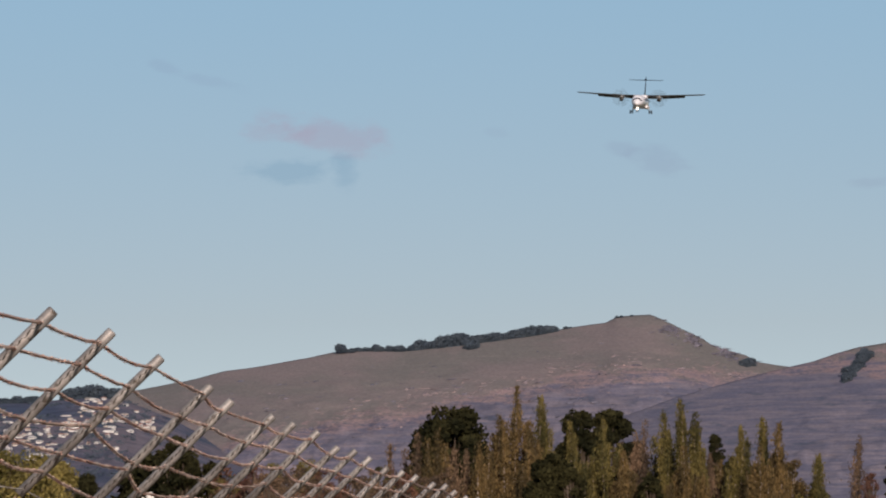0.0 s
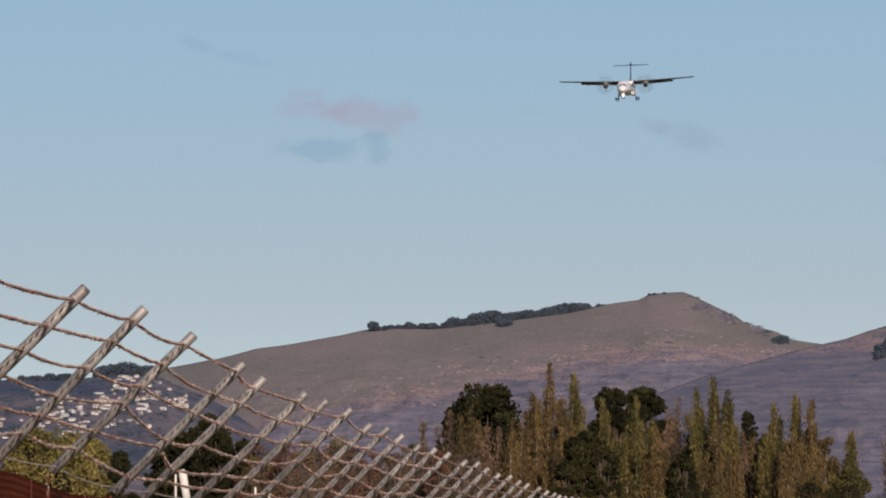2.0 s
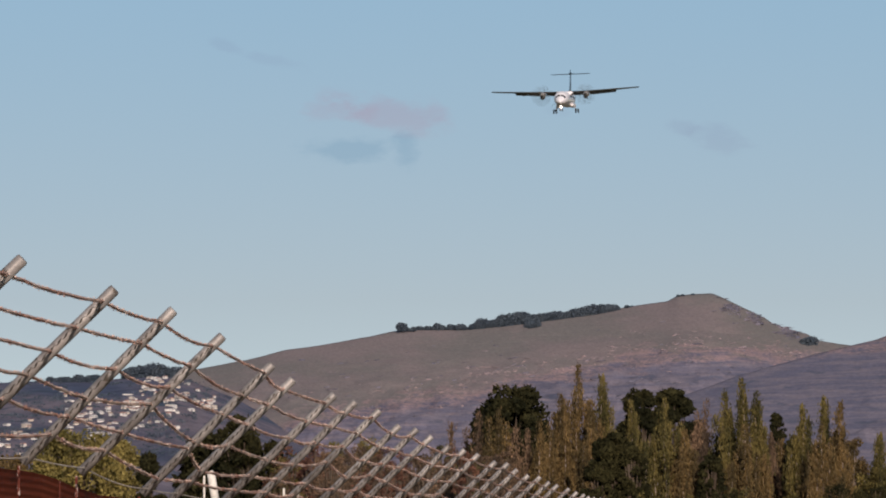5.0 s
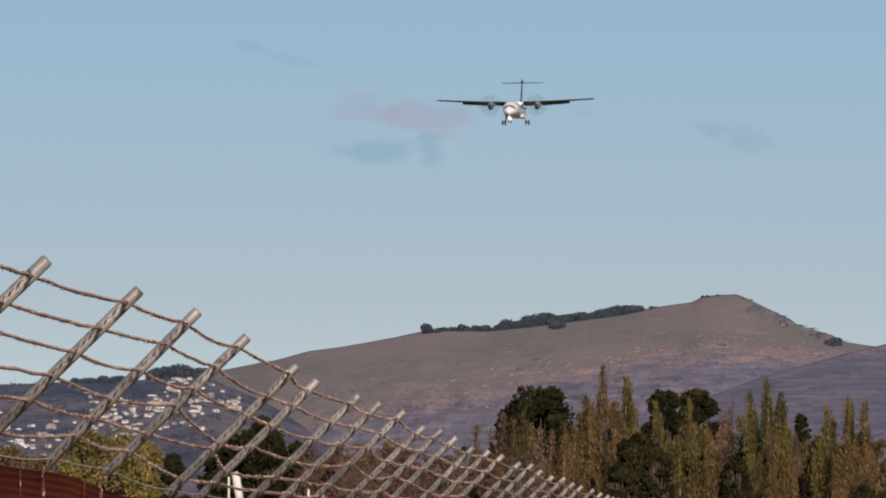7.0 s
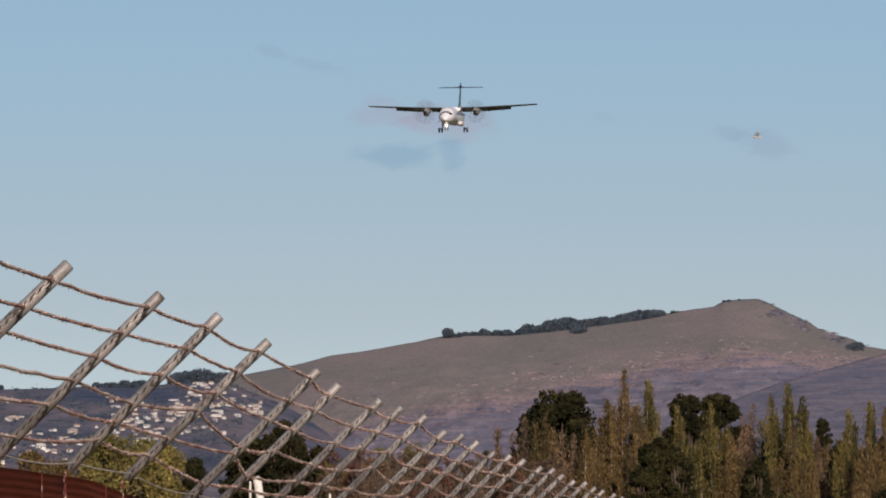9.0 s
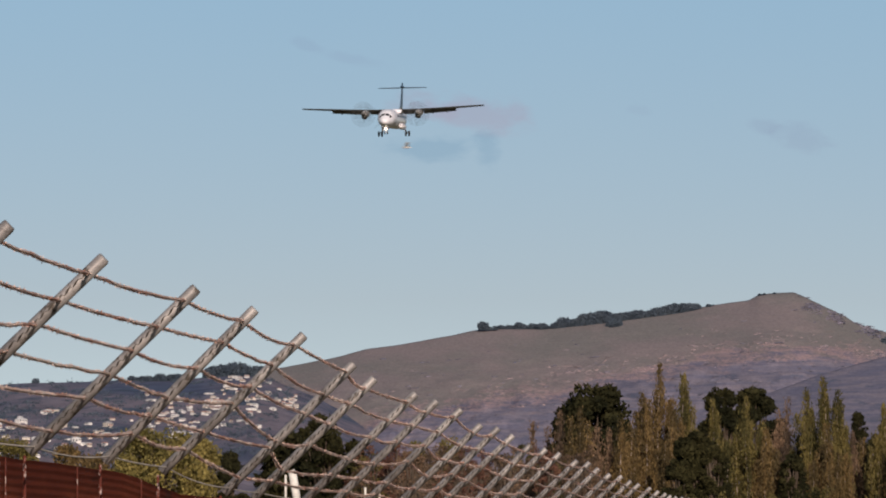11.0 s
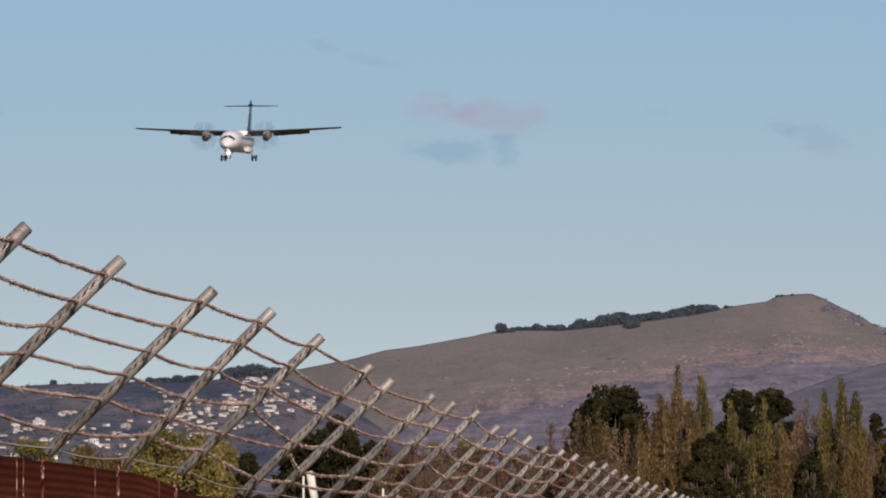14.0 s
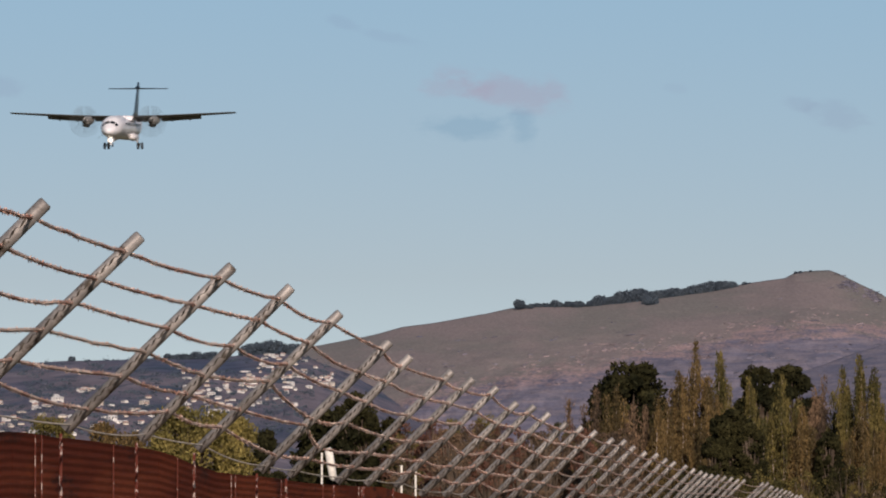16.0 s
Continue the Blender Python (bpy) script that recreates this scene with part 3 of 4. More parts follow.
def make_pines():
    """Dark pines along the ridge and on the slopes."""
    rng = np.random.default_rng(9)
    tallness = (19, 22, 25)
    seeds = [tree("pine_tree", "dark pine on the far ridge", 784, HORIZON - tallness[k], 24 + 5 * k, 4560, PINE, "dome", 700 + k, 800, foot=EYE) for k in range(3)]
    xs = [p[0] for p in RIDGE_MAIN]
    ys = [p[1] for p in RIDGE_MAIN]
    spots = []
    # the belt's foot and top along the ridge, in stretches
    foot_u, foot_v = (598, 640, 716, 727, 770, 815, 880, 945, 990, 1012), (621, 622, 622, 621, 616, 611, 603, 594, 586, 580)
    for u0, u1, top0, top1, n in ((599, 605, 607, 607, 2), (612, 640, 614, 612, 9), (642, 662, 613, 613, 7), (664, 676, 608, 612, 4), (686, 716, 612, 608, 11), (728, 745, 610, 602, 7),
                                  (747, 780, 604, 598, 13), (784, 800, 593, 593, 7), (803, 810, 598, 596, 3), (811, 820, 587, 589, 5), (824, 842, 594, 592, 7),
                                  (845, 862, 592, 591, 7), (866, 900, 588, 585, 13), (902, 925, 584, 582, 9), (928, 958, 578, 576, 12), (962, 986, 574, 577, 10), (1000, 1012, 575, 576, 3)):
        for k in range(n):
            f = (k + 0.5) / n
            u = u0 + (u1 - u0) * f + rng.uniform(-1.5, 1.5)
            low = float(np.interp(u, foot_u, foot_v))
            top = top0 + (top1 - top0) * f + abs(rng.normal()) * 2.2
            spots.append((u, low, 4552, (low - top) / tallness[len(spots) % 3] * rng.uniform(0.8, 1.22)))
    for u, v, s in ((835, 618, 0.75), (841, 617, 0.6), (829, 616, 0.6), (1322, 647, 0.75), (1316, 648, 0.6), (1329, 646, 0.6), (1092, 563, 0.3), (1100, 562, 0.25), (1118, 560, 0.2)):
        spots.append((u, v, 4556, s))
    ex, ey = [p[0] for p in RIDGE_WEST], [p[1] for p in RIDGE_WEST]
    for u in list(np.linspace(118, 150, 6)) + list(np.linspace(154, 182, 6)) + list(np.linspace(190, 205, 3)):
        spots.append((u, np.interp(u, ex, ey) + 2, 4296, rng.uniform(0.7, 1.05)))
    for u in np.linspace(-20, 60, 9):
        spots.append((u, np.interp(u, ex, ey) + 2, 4296, rng.uniform(0.4, 0.6)))
    spots.append((-190, 717, 4296, 0.5))
    for k in range(26):
        f = rng.uniform(0, 1)
        spots.append((1500 + 38 * f + rng.uniform(-8, 8), 672 - 46 * f + rng.uniform(-6, 8), 4020 + 20 * f, rng.uniform(0.4, 0.7)))
    for i, (u, v, d, s) in enumerate(spots):
        p = spot(u, v, d)
        way = (spot(u, v, 1000) - Vector((0, 0, EYE))).normalized()
        for hill in ("hill_west", "hill_east", "hill_main"):
            ok, place, _, _ = bpy.data.objects[hill].ray_cast(Vector((0, 0, EYE)), way)
            if ok:
                p = place
                break
        t = copy_thing(seeds[i % 3], pose(p.x, p.y, p.z - 0.5, 0, 0, rng.uniform(0, 360)))
        t.scale = (s, s, s)
        t["group"] = "ridge pines"
    for s in seeds:
        for o in (*s.children, s):
            bpy.data.objects.remove(o)


make_pines()


def make_suburb_trees():
    """Dark trees and hedges between the houses, too many to count."""
    rng = np.random.default_rng(61)
    hill = bpy.data.objects["hill_west"]
    centres, sizes = [], []
    for _ in range(1500):
        u, v = rng.uniform(-340, 300), rng.uniform(712, 860)
        if noise.noise(Vector((u / 45, v / 16, 3.0))) < -0.05:
            continue
        ok, p, _, _ = hill.ray_cast(Vector((0, 0, EYE)), (spot(u, v, 1000) - Vector((0, 0, EYE))).normalized())
        if ok:
            wide, m = rng.uniform(0.5, 1.6), 26
            centres.append(np.array(p) + rng.normal(size=(m, 3)) * (wide, wide, wide * 0.35) + (0, 0, wide * 0.3))
            sizes.append(rng.uniform(0.2, 0.5, m))
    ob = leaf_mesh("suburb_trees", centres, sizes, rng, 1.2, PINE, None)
    tagged(ob, "dark haze-blue trees and hedges among the hillside houses", "trees", kind="stuff")


make_suburb_trees()


# ---- houses on the west slope ----
def house(wall, roof, width, depth, height, gable):
    root = new("house")
    w, d = width / 2, depth / 2
    Build().box((-w, -d, -1.5), (w, d, height)).done("wall", wall, root)
    r = Build()
    e = 0.3
    ring = [(-w - e, -d - e, height), (w + e, -d - e, height), (w + e, d + e, height), (-w - e, d + e, height)]
    low = [(x, y, z - 0.12) for x, y, z in ring]
    in_ = w * 0.1 if gable else w * 0.55
    r.rings([low, ring, [(-w + in_, -0.05, height + 1.2), (w - in_, -0.05, height + 1.2), (w - in_, 0.05, height + 1.2), (-w + in_, 0.05, height + 1.2)]])
    r.done("roof", roof, root)
    for k in range(3):
        x = -w + width * (k + 0.5) / 3
        Build().box((x - 0.5, -d - 0.05, height * 0.35), (x + 0.5, -d + 0.05, height * 0.8)).done("window", PANE, root)
    return root


def make_houses():
    rng = np.random.default_rng(21)
    kinds = []
    for k in range(6):
        h = house(WALLS[0 if k < 4 else 1], ROOFS[(2, 0, 2, 1, 0, 1)[k]], (5.5, 4.0, 7.0, 4.5, 5.0, 3.6)[k], 4.0, (2.2, 2.6, 2.0, 3.2, 2.4, 2.6)[k], k % 2)
        tagged(h, ("white", "white", "long white", "tall white", "cream", "cream")[k] + " house on the hillside suburb", "house", "hillside houses")
        kinds.append(h)
    bands = [(-330, -60, 780, 850, 60), (0, 250, 728, 800, 70), (-60, 130, 755, 830, 35), (110, 275, 738, 768, 50), (-180, -120, 765, 775, 6), (140, 235, 706, 735, 16)]
    n = 0
    for u0, u1, v0, v1, count in bands:
        for _ in range(count):
            u, v = rng.uniform(u0, u1), rng.uniform(v0, v1)
            way = (spot(u, v, 1000) - Vector((0, 0, EYE))).normalized()
            hill = bpy.data.objects["hill_west"]
            ok, p, normal, _ = hill.ray_cast(Vector((0, 0, EYE)), way)
            if not ok:
                continue
            h = kinds[n % 6] if n < 6 else None
            m = pose(p.x, p.y, p.z + 0.3, 0, 0, rng.uniform(-50, 50))
            if h:
                h.matrix_basis = m
                h.scale = (0.6, 0.6, 0.5)
            else:
                copy_thing(kinds[rng.integers(0, 6)], m).scale = (rng.uniform(0.2, 0.62), rng.uniform(0.25, 0.5), rng.uniform(0.13, 0.30))
            n += 1


make_houses()


# ---- the fence ----
ARM = 0.70
TIPS = [  # across, down of each arm's tip
    (-395, 372), (-236, 436), (-68, 495), (95, 549), (199, 586), (286, 632), (374, 683), (411, 709), (484, 736), (521, 749), (564, 764), (599, 791), (630, 797),
    (656, 810), (687, 827), (714, 834), (739, 842), (769, 855), (791, 858), (807, 869), (827, 879), (848, 882), (864, 891), (879, 896),
    (899, 903), (913, 909), (926, 913), (935, 917), (945, 919), (956, 920), (968, 922), (980, 924), (991, 927), (1002, 928),
]
STRANDS = (0.072, 0.174, 0.280, 0.398, 0.505, 0.60, 0.688)


def make_fence():
    rng = np.random.default_rng(33)
    fence = new("perimeter_fence")
    fence.location = (-1.9, 24, 0)
    tagged(fence, "rusty corrugated iron fence with leaning pipe arms and barbed wire", "fence")
    off = Vector(fence.location)
    arms = []
    for i in range(46):
        d = 21.25 + 2.75 * i
        if i < len(TIPS):
            tip = spot(*TIPS[i], d)
        else:
            tip = Vector((-1.4 + 0.0335 * (d - 24) + rng.normal() * 0.02, d, EYE + 0.84 + rng.normal() * 0.012))
        way = Vector((-0.715 + rng.normal() * 0.012, rng.normal() * 0.03, -0.70)).normalized()
        arms.append((tip, way))
    foot = [t + w * ARM for t, w in arms]
    for i, (tip, way) in enumerate(arms):
        b = Build()
        r = 0.0182
        b.tube([tip - off, tip + way * 0.006 - off, tip + way * ARM - off], [r * 0.86, r, r], 14)
        arm = b.done("arm", GALV, fence, "grey galvanised pipe arm", True)
        # a dark line, thick and thin by turns, down the arm's face
        side = way.cross(Vector((0, 1, 0))).normalized()
        lay = np.random.default_rng(900 + i)
        wind, thick = [], []
        s = 0.05 + lay.uniform(0, 0.01)
        face = Vector((0, -1, 0)) * (r + 0.0005)
        while s < ARM - 0.035:
            long = lay.uniform(0.020, 0.032)
            sway = 0.004 * noise.noise(Vector((i * 5, s * 9, 1))) - 0.003
            for f, swing, fat in ((0.0, -0.0035, 0.0009), (0.5, 0.0, 0.0034), (1.0, 0.0035, 0.0009)):
                wind.append(tip + way * (s + long * f) + face * (1.0 + 0.04 * (f == 0.5)) + side * (sway + swing) - off)
                thick.append(fat)
            s += long * lay.uniform(1.1, 1.35)
        Build().tube(wind, thick, 5).done("tie_wire", DARKLINE, arm, "dark dashed line down the arm")
        # the post below, on the sunny side of the iron
        f = foot[i]
        Build().tube([Vector((f.x - 0.014, f.y, 0)) - off, Vector((f.x - 0.013, f.y, f.z * 0.6)) - off, Vector((f.x - 0.012, f.y, f.z - 0.01)) - off], [0.0055, 0.005, 0.005], 8).done("post", FLAKE, fence, "post with flaking pale paint")
    for k, s in enumerate(STRANDS):
        b = Build()
        smooth = k == 6
        line, jog = [], 0.0
        for i in range(len(arms) - 1):
            (t0, w0), (t1, w1) = arms[i], arms[i + 1]
            jog1 = rng.normal() * ((0.024 if i > 4 else 0.016) if k in (3, 4, 5) else 0.006)
            p0, p1 = t0 + w0 * (s + jog) + Vector((0.012, -0.024, 0.012)), t1 + w1 * (s + jog1) + Vector((0.012, -0.024, 0.012))
            sag = abs(rng.normal()) * 0.008 + 0.003
            steps = 46 if i < 16 else 14
            for q in range(steps):
                f = q / steps
                p = p0.lerp(p1, f) - Vector((0, 0, sag * 4 * f * (1 - f)))
                wob = 0.0 if smooth else 0.003
                p += Vector((noise.noise(Vector((k * 9, p.y * 2.3, 0))) * wob, 0, noise.noise(Vector((k * 9, p.y * 2.3, 7))) * wob))
                line.append(p - off)
            jog = jog1
        b.tube(line, 0.0028 if smooth else 0.0044, 5, False)
        wire = b.done("wire", PALEWIRE if k in (3, 6) else RUSTWIRE, fence, "plain pale wire" if smooth else "rusty barbed wire")
        if not smooth:
            barbs = Build()
            run = 0.0
            for a, c in zip(line, line[1:]):
                run += (c - a).length
                if run > 0.04 and a.y + off.y < 85:
                    run = rng.uniform(-0.012, 0.012)
                    for _ in range(2):
                        e = Vector((rng.normal(), rng.normal() * 0.5, rng.normal())).normalized() * rng.uniform(0.006, 0.011)
                        barbs.tube([a - e, a + e], [0.0012, 0.0012], 3, False)
                    barbs.tube([a - (c - a) * 0.18, a + (c - a) * 0.18], 0.0062, 5, False)
            tagged(barbs.done("barbing", RUSTWIRE, wire), kind="stuff")
    # corrugated sheets, one to a bay, the waves running level
    slope, start = np.polyfit([f.y for f in foot], [f.x for f in foot], 1)
    for i in range(len(arms) - 1):
        p0, p1 = (Vector((slope * f.y + start - 0.045, f.y, f.z)) for f in (foot[i], foot[i + 1]))
        lap = (i % 2) * 0.0003
        rows = 384 if i < 9 else 24
        verts, faces = [], []
        drop = (0.16, 0.11, 0.05, 0.0)      # the iron is lower at the near end
        t0, t1 = p0.z - 0.004 - drop[min(i, 3)], p1.z - 0.004 - drop[min(i + 1, 3)]
        for r in range(rows + 1):
            f = r / rows
            wave = math.cos(f * 76 * math.tau) * (0.0011 if i < 9 else 0)
            bend = noise.noise(Vector((3.1, f * 2, 0.5))) * 0.003
            for c in range(5):
                g = c / 4
                x = p0.x + (p1.x - p0.x) * g + wave + bend + lap + noise.noise(Vector(((i + g) * 0.7, f * 3, 4))) * 0.0006
                y = p0.y + (p1.y - p0.y) * g
                z = (t0 + (t1 - t0) * g) * f + (0.006 * noise.noise(Vector((i * 2 + g * 3, 9, 1))) if r == rows else 0)
                verts.append(Vector((x, y, z)) - off)
        for r in range(rows):
            for c in range(4):
                a = r * 5 + c
                faces.append((a, a + 1, a + 6, a + 5))
        sheet = part_of("iron_sheet", verts, faces, RUST, fence, "rust-red corrugated iron sheet")
        m = sheet.modifiers.new("thick", "SOLIDIFY")
        m.thickness = 0.0012
        lift = (p1 - p0).normalized()
        for g in ((0.22, 0.30) if i % 3 == 0 else (0.25,)):
            c = p0.lerp(p1, g)
            Build().box(Vector((c.x + 0.010, c.y - 0.01, 0.02)) - off, Vector((c.x + 0.0128, c.y + 0.006, t0 + (t1 - t0) * g - 0.004)) - off).done("seam_strip", FLAKE, fence)
    return fence


make_fence()


# ---- white markers beyond the fence ----
def marker(u, v, d, leaning):
    top = spot(u, v, d)
    root = new("marker_post")
    root.location = (top.x, d, 0)
    Build().tube([(0, 0, 0), (0, 0, top.z)], 2.0 * d / F, 8).done("pole", SLEEVE, root)
    if leaning:
        k = d / F
        Build().tube([(10 * k, 0, top.z + 8 * k), (12 * k, 0, top.z + 4 * k), (20 * k, 0, top.z - 44 * k), (19 * k, 0, top.z - 49 * k)], [5 * k, 7.5 * k, 7 * k, 4 * k], 12).done("sleeve", SLEEVE, root, "pale sagging plastic sleeve", True)
    return tagged(root, "thin white marker post" + (" with a pale leaning sleeve" if leaning else ""), "post")


marker(253, 880, 120, True)
marker(394, 902, 160, False)
marker(419, 908, 170, False)


# ---- the aircraft ----
def airfoil(x, y, z, chord, thick, twist=0.0, m=10):
    """A closed wing section across x, leading edge at -y."""
    ring = []
    for k in range(2 * m):
        a = math.tau * k / (2 * m)
        c = 0.5 - 0.5 * math.cos(a)
        t = thick * 2.6 * (0.2969 * c ** 0.5 - 0.126 * c - 0.3516 * c * c + 0.2843 * c ** 3 - 0.1015 * c ** 4)
        h = t if a < math.pi else -t * 0.7
        yy, zz = (c - 0.3) * chord, h * chord
        ring.append((x, y + yy * math.cos(twist) + zz * math.sin(twist), z - yy * math.sin(twist) + zz * math.cos(twist)))
    return ring


def make_aircraft():
    plane = new("airliner")
    tagged(plane, "white twin-propeller airliner landing with wheels and flaps down", "aircraft")
    sections = [(-12.45, -1.95, 0.04, 0.04), (-12.3, -1.93, 0.30, 0.26), (-11.9, -1.88, 0.58, 0.50), (-11.2, -1.78, 0.88, 0.76), (-10.5, -1.66, 1.10, 0.98), (-9.9, -1.52, 1.24, 1.17),
                (-9.2, -1.42, 1.34, 1.30), (-8.2, -1.36, 1.40, 1.38), (-2, -1.36, 1.42, 1.40), (4, -1.36, 1.42, 1.40), (6.5, -1.25, 1.34, 1.30), (9, -1.0, 1.10, 1.05),
                (11.5, -0.66, 0.76, 0.74), (13.5, -0.38, 0.42, 0.42), (14.7, -0.22, 0.14, 0.16)]
    rings = [[(math.cos(k * math.tau / 28) * w, y, z + math.sin(k * math.tau / 28) * h) for k in range(28)] for y, z, w, h in sections]
    Build().rings(rings).done("fuselage", WHITE, plane, "white fuselage", True)
    # windscreen panes on the nose
    ys = [c[0] for c in sections]

    def skin(a, y, out):
        z, w, h = (float(np.interp(y, ys, [c[k] for c in sections])) for k in (1, 2, 3))
        return (math.cos(radians(a)) * w * out, y, z + math.sin(radians(a)) * h * out)

    for a0, a1 in ((54, 87), (93, 126), (28, 50), (130, 152)):
        low = [skin(a0 + (a1 - a0) * k / 3, -11.06, 1.0) for k in range(4)]
        high = [skin(a0 + (a1 - a0) * k / 3, -10.45, 1.0) for k in range(4)][::-1]
        ring = low + high
        Build().rings([[(x * 0.97, y + 0.08, z - 0.03) for x, y, z in ring], [(x * 1.01, y - 0.05, z + 0.012) for x, y, z in ring]]).done("windscreen_pane", SCREEN, plane, "dark cockpit glass")
    for side in (-1, 1):
        for k in range(14):
            y = -6.6 + k * 0.92
            x = side * 1.415
            Build().box((x - 0.02, y - 0.14, -1.12), (x + 0.02, y + 0.14, -0.76)).done("cabin_window", SCREEN, plane)
        # wing with flap and boot
        stations = ((1.1, 0.02, 2.62, 0.165), (4.1, 0.05, 2.60, 0.16), (8.4, 0.26, 2.2, 0.15), (13.2, 0.50, 1.55, 0.14), (13.8, 0.53, 1.2, 0.12))
        rs = [airfoil(side * x, 0.12 * (x / 13), z, c, t, radians(6.5)) for x, z, c, t in stations]
        if side < 0:
            rs = [r[::-1] for r in rs]
        wing = Build().rings(rs).done("wing", WINGGREY, plane, "grey wing", True)
        boots = [airfoil(side * x, -c * 0.262, z + 0.012, c * 0.14, t * 3.6, 0, 6) for x, z, c, t in stations[1:4]]
        Build().rings([r[::-1] for r in boots] if side < 0 else boots).done("deicing_boot", BOOT, wing, "black leading edge", True)
        for x0, x1, z0, z1 in ((1.4, 3.6, 0.0, 0.02), (4.5, 9.4, 0.05, 0.28)):
            fl = [airfoil(side * x0, 1.75, z0 - 0.27, 1.05, 0.18, radians(25)), airfoil(side * x1, 1.5, z1 - 0.23, 0.90, 0.18, radians(25))]
            Build().rings([r[::-1] for r in fl] if side < 0 else fl).done("flap", WINGGREY, wing, "lowered flap", True)
        for x in (2.5, 5.8, 8.0):
            z = 0.02 + max(0, x - 4) * 0.05
            Build().tube([(side * x, 0.6, z - 0.30), (side * x, 1.6, z - 0.5), (side * x, 2.4, z - 0.62)], [0.05, 0.12, 0.04], 8).done("flap_track", WINGGREY, wing)
        # wing root fairing
        Build().rings([[(side * xx * 1.0, y, zz) for xx, zz in ((0.2, 0.18 * s), (0.9, 0.16 * s), (1.5, 0.05), (1.35, -0.42), (0.2, -0.42))] for y, s in ((-1.6, 0.4), (-0.9, 1.0), (1.2, 1.0), (2.4, 0.3))]).done("root_fairing", WHITE, plane)
        # nacelle
        nac = [(-4.0, -0.60, 0.28, 0.28), (-3.7, -0.60, 0.38, 0.42), (-3.0, -0.58, 0.45, 0.55), (-1.6, -0.50, 0.47, 0.60), (0.2, -0.42, 0.46, 0.54), (1.8, -0.30, 0.38, 0.36), (2.8, -0.2, 0.16, 0.14)]
        nr = [[(side * 4.06 + math.cos(k * math.tau / 18) * w, y, z + math.sin(k * math.tau / 18) * h) for k in range(18)] for y, z, w, h in nac]
        nacelle = Build().rings(nr).done("nacelle", NACELLE, plane, "grey engine nacelle", True)
        Build().rings([[(side * 4.06 + math.cos(k * math.tau / 14) * w, y, -1.0 + math.sin(k * math.tau / 14) * h) for k in range(14)] for y, w, h in ((-3.9, 0.28, 0.16), (-3.5, 0.38, 0.28), (-1.8, 0.34, 0.32))]).done("intake", DARK, nacelle, "dark air intake", True)
        # propeller
        prop = new("propeller")
        prop.parent = plane
        prop.location = (side * 4.06, -4.25, -0.62)
        Build().rings([[(math.cos(k * math.tau / 14) * r, y, math.sin(k * math.tau / 14) * r) for k in range(14)] for y, r in ((-0.48, 0.03), (-0.38, 0.14), (-0.15, 0.25), (0.2, 0.28))]).done("spinner", DARK, prop, "dark spinner", True)
        for k in range(6):
            a = k * math.tau / 6
            ra, rt = Vector((math.cos(a), 0, math.sin(a))), Vector((-math.sin(a), 0, math.cos(a)))
            secs = []
            for r, c, pitch in ((0.22, 0.16, 60), (0.7, 0.26, 48), (1.3, 0.30, 36), (1.8, 0.26, 28), (1.965, 0.14, 24)):
                lat = rt * math.cos(radians(pitch)) + Vector((0, -1, 0)) * math.sin(radians(pitch))
                nor = ra.cross(lat)
                secs.append([ra * r + lat * c * 0.5, ra * r + nor * 0.025, ra * r - lat * c * 0.5, ra * r - nor * 0.025])
            Build().rings(secs).done("blade", DARK, prop, "dark propeller blade")
        PROPS.append((prop, side))
        # main gear
        pod = [(-1.6, 0.06, 0.06), (-1.2, 0.42, 0.34), (0.2, 0.62, 0.48), (2.0, 0.52, 0.42), (3.4, 0.08, 0.08)]
        Build().rings([[(side * 1.25 + math.cos(k * math.tau / 16) * w, y, -2.45 + math.sin(k * math.tau / 16) * h) for k in range(16)] for y, w, h in pod]).done("gear_pod", WHITE, plane, "white wheel fairing", True)
        gear = new("main_gear")
        gear.parent = plane
        Build().tube([(side * 1.4, 0.6, -2.6), (side * 2.05, 0.6, -3.45)], 0.10, 8).done("strut", DARK, gear)
        for dx in (-0.24, 0.24):
            w = Build()
            w.rings([[(side * 2.05 + dx + t, 0.6 + math.cos(k * math.tau / 18) * r, -3.5 + math.sin(k * math.tau / 18) * r) for k in range(18)] for t, r in ((-0.13, 0.24), (-0.11, 0.40), (0, 0.43), (0.11, 0.40), (0.13, 0.24))])
            w.done("wheel", TYRE, gear, "black tyre", True)
        Build().box((side * 1.75 - 0.02, -0.2, -3.1), (side * 1.75 + 0.02, 1.3, -2.5)).done("gear_door", WHITE, gear)
        lamp = [[(side * 1.3 + math.cos(k * math.tau / 12) * r, y, -2.5 + math.sin(k * math.tau / 12) * r) for k in range(12)] for y, r in ((-1.32, 0.05), (-1.28, 0.15), (-1.0, 0.17))]
        Build().rings(lamp).done("landing_light", LIGHT, plane, "lit landing light", True)
        # tailplane
        tr = [airfoil(side * x, 13.2 + 0.25 * x / 3.6, 3.7, c, 0.20) for x, c in ((0.0, 1.9), (3.5, 1.25), (3.66, 0.9))]
        Build().rings([r[::-1] for r in tr] if side < 0 else tr).done("tailplane", NAVY, plane, "dark tailplane", True)
        Build().tube([(side * 1.3, -5.5, -1.9), (side * 2.3, -5.3, -2.75)], [0.02, 0.012], 6).done("antenna", DARK, plane)
    # nose gear
    gear = new("nose_gear")
    gear.parent = plane
    Build().tube([(0, -9.9, -2.6), (0, -9.95, -3.5)], 0.09, 8).done("strut", WHITE, gear)
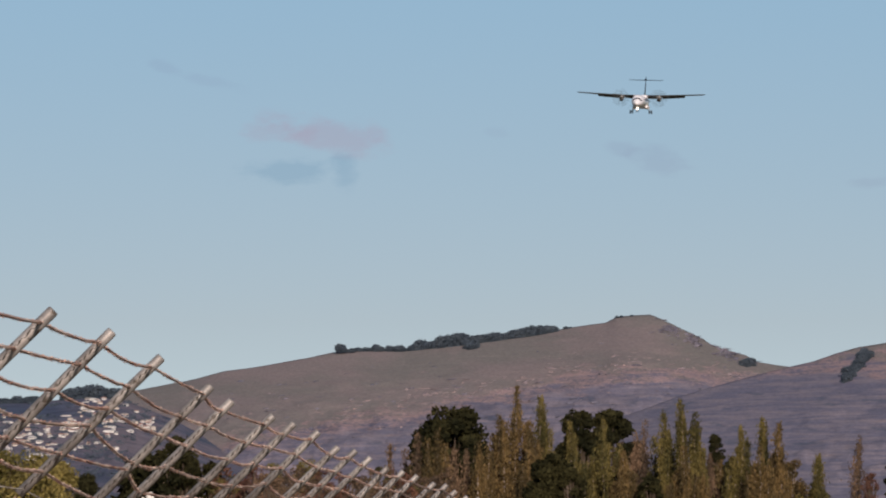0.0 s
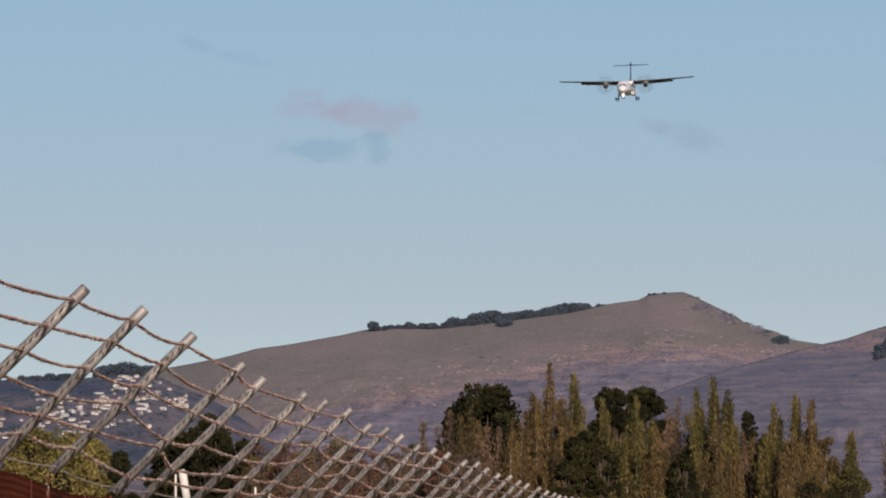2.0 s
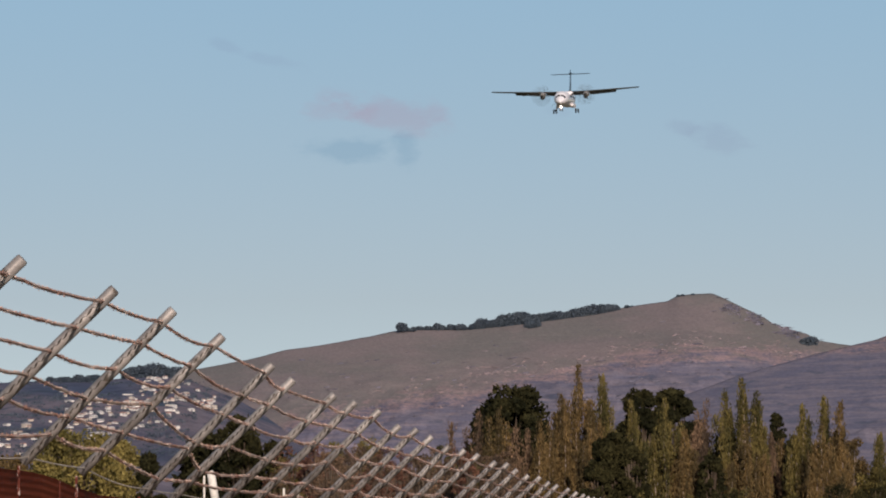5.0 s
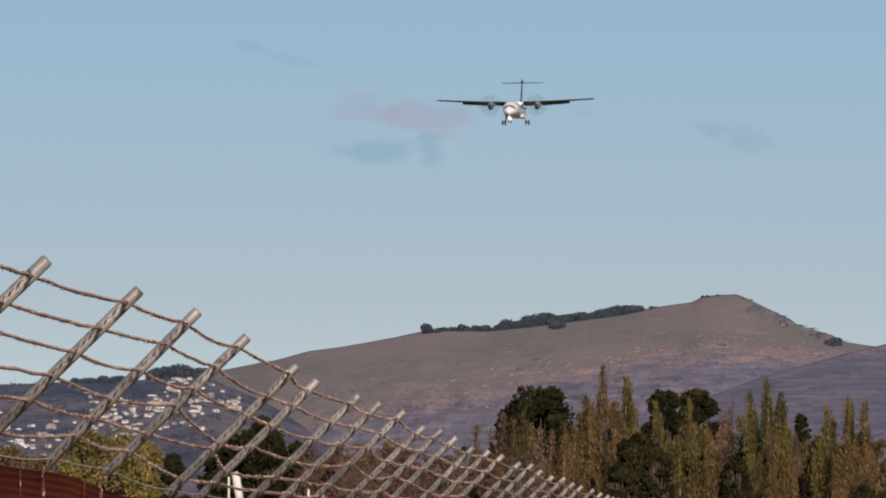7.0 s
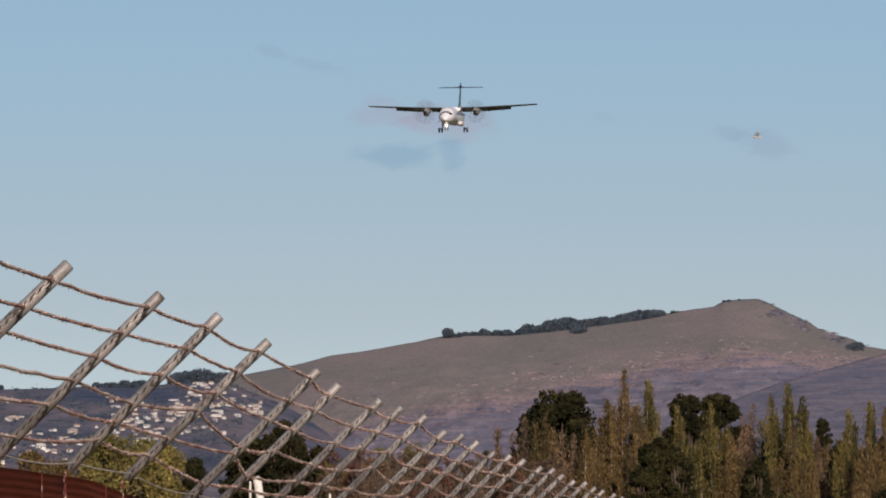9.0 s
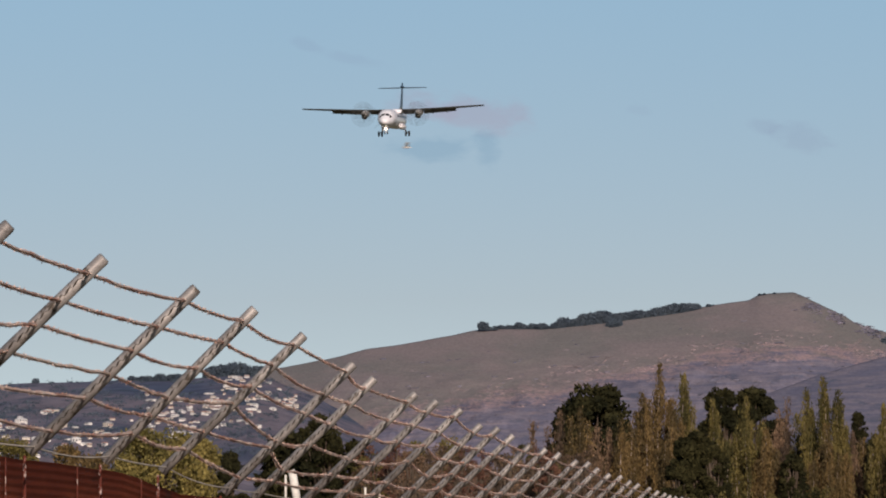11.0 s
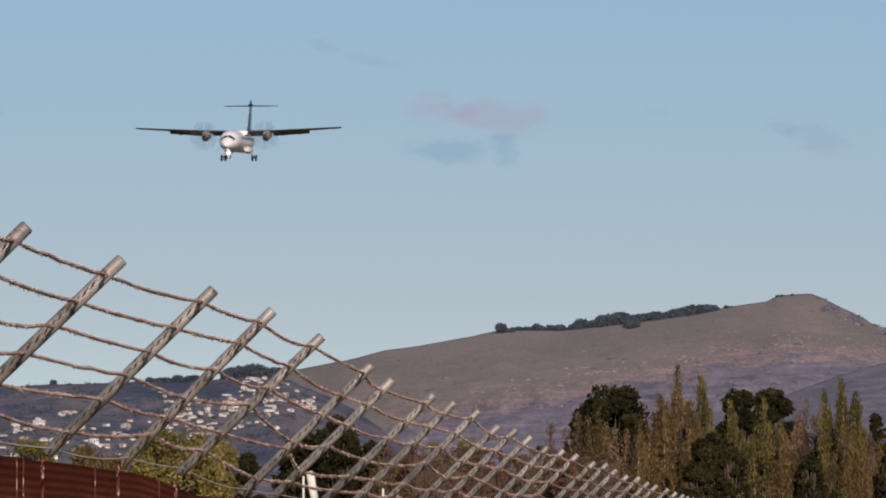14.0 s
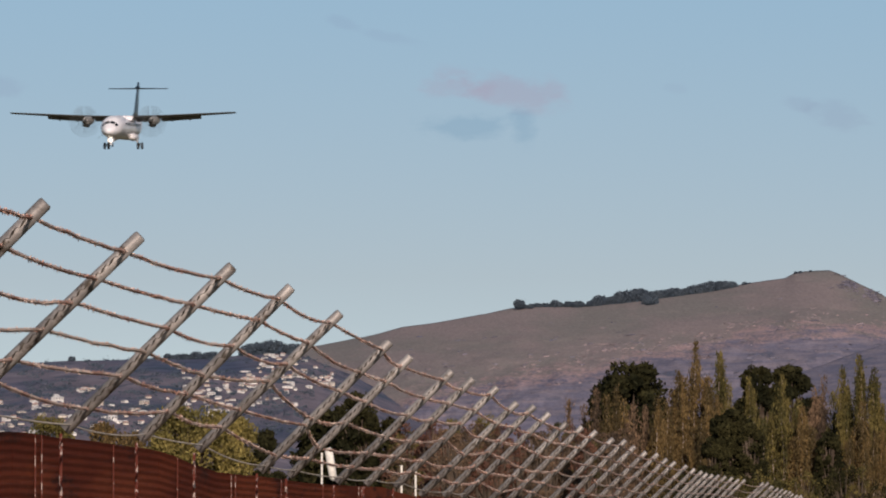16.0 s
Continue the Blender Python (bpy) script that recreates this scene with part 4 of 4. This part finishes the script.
    for dx in (-0.2, 0.2):
        Build().rings([[(dx + t, -9.95 + math.cos(k * math.tau / 16) * r, -3.55 + math.sin(k * math.tau / 16) * r) for k in range(16)] for t, r in ((-0.09, 0.14), (-0.08, 0.21), (0, 0.23), (0.08, 0.21), (0.09, 0.14))]).done("wheel", TYRE, gear, "black tyre", True)
    for dx in (-0.33, 0.33):
        Build().box((dx - 0.02, -10.4, -3.25), (dx + 0.02, -9.2, -2.6)).done("gear_door", WHITE, gear)
    Build().rings([[(math.cos(k * math.tau / 12) * r, y, -2.95 + math.sin(k * math.tau / 12) * r) for k in range(12)] for y, r in ((-10.55, 0.06), (-10.5, 0.19), (-10.2, 0.2))]).done("taxi_light", LIGHT, gear, "lit nose light", True)
    # fin and its bullet
    fin = []
    for z, y, c, t in ((-0.1, 9.4, 5.2, 0.07), (0.9, 10.9, 3.6, 0.08), (3.8, 12.9, 2.1, 0.10), (4.5, 13.2, 1.5, 0.10)):
        fin.append([(p[2], p[1], z) for p in airfoil(0, y, 0, c, t)])
    Build().rings(fin).done("fin", NAVY, plane, "dark blue tail fin", True)
    Build().tube([(0, 11.6, 3.83), (0, 12.3, 3.83), (0, 13.8, 3.85), (0, 14.8, 3.83)], [0.05, 0.2, 0.2, 0.05], 10).done("tail_bullet", NAVY, plane, "", True)
    return plane


PROPS = []
airliner = make_aircraft()

# seconds and the wing's middle, across and down in the first view
TRACK = [(0, 1135, 165), (0.5, 1114, 169), (1, 1095, 174), (1.5, 1071, 177.5), (2, 1051, 180), (2.5, 1028, 182), (3, 1003, 185), (3.5, 977, 185), (4, 951, 186),
         (6.5, 795, 208), (7, 760, 212), (7.5, 722, 217), (8, 687, 217), (8.5, 650, 215), (9, 611, 214), (9.5, 569, 213), (12, 352, 244), (12.5, 299, 247),
         (13, 247, 253), (13.5, 190, 259), (14, 137, 263), (14.5, 79, 264), (16, -100.5, 277.5)]
ROLL = [(0, -1.5), (0.5, -2.6), (1, -2.4), (1.5, -1.2), (2, 2.0), (2.5, 3.9), (3, 4.0), (3.5, 3.3), (4, 3.6), (5.2, 1.5), (6.5, -0.8), (7, 0.4), (7.5, 1.6), (8, 1.2), (9, 0.5),
        (9.5, 1.0), (12, 1.0), (12.5, 0.85), (13, 1.3), (13.5, 0.1), (14, 0.0), (14.5, 0.3), (16, -0.1)]
BIRD = [(0, 4180, 300), (8.2, 1400, 275), (9, 1150, 271), (9.5, 979, 275), (10.8, 540, 300), (12, 113, 294), (12.5, -36, 257), (13.3, -290, 240), (16, -1150, 230)]


def make_bird():
    """A small pale gull."""
    bird = new("gull")
    tagged(bird, "small pale gull flying across the sky", "bird")
    Build().rings([[(x, math.cos(k * math.tau / 8) * r, math.sin(k * math.tau / 8) * r) for k in range(8)] for x, r in ((-0.22, 0.01), (-0.18, 0.035), (-0.08, 0.06), (0.05, 0.06), (0.16, 0.03), (0.24, 0.012))]).done("body", GULL, bird, "", True)
    for side in (-1, 1):
        w = Build().rings([[(-0.08 + sw, side * y, 0.012), (0.0 + sw, side * y, 0.02), (c + sw, side * y, 0.0), (0.0 + sw, side * y, -0.004)] for y, c, sw in ((0.03, 0.10, 0), (0.25, 0.09, -0.03), (0.48, 0.03, 0.05))]).done("wing", GULL, bird)
        WINGS.append((w, side))
    return bird


WINGS = []
GULL = surface("grey_feathers", (0.34, 0.33, 0.33), (0.46, 0.45, 0.44), 8.0, 0.8)
gull = make_bird()


def motions():
    d = lambda t: 2138 - 58.5 * t
    ts = [r[0] for r in TRACK]
    across = np.polynomial.Polynomial.fit(ts, [d(t) * (u - 784) / F for t, u, v in TRACK], 4)
    rise = np.polynomial.Polynomial.fit(ts, [d(t) * (HORIZON - v) / F for t, u, v in TRACK], 7)
    rest_u = [(u - 784) * d(t) / F - float(across(t)) for t, u, v in TRACK]
    rest_v = [(HORIZON - v) * d(t) / F - float(rise(t)) for t, u, v in TRACK]
    rows = []
    for k in range(33):
        t = k * 0.5
        du, dv = float(np.interp(t, ts, rest_u)), float(np.interp(t, ts, rest_v))
        roll = float(np.interp(t, [r[0] for r in ROLL], [r[1] for r in ROLL]))
        rows.append((t, pose(float(across(t)) + du, d(t), EYE + float(rise(t)) + dv - 0.5, 1.5, -roll, -5.3)))
    walk(airliner, rows)
    for prop, side in PROPS:
        walk(prop, [(k / 30, pose(side * 4.06, -4.25, -0.62, 0, 84.0 * k, 0)) for k in range(0, 481)])
    walk(gull, [(t, Matrix.Translation(spot(u, v, 520)) @ pose(0, 0, 0, 0, 0, 5)) for t, u, v in BIRD])
    for w, side in WINGS:
        walk(w, [(k * 0.1, pose(0, 0, 0, side * 32 * math.sin(k * 1.9), 0, 0)) for k in range(161)])


motions()
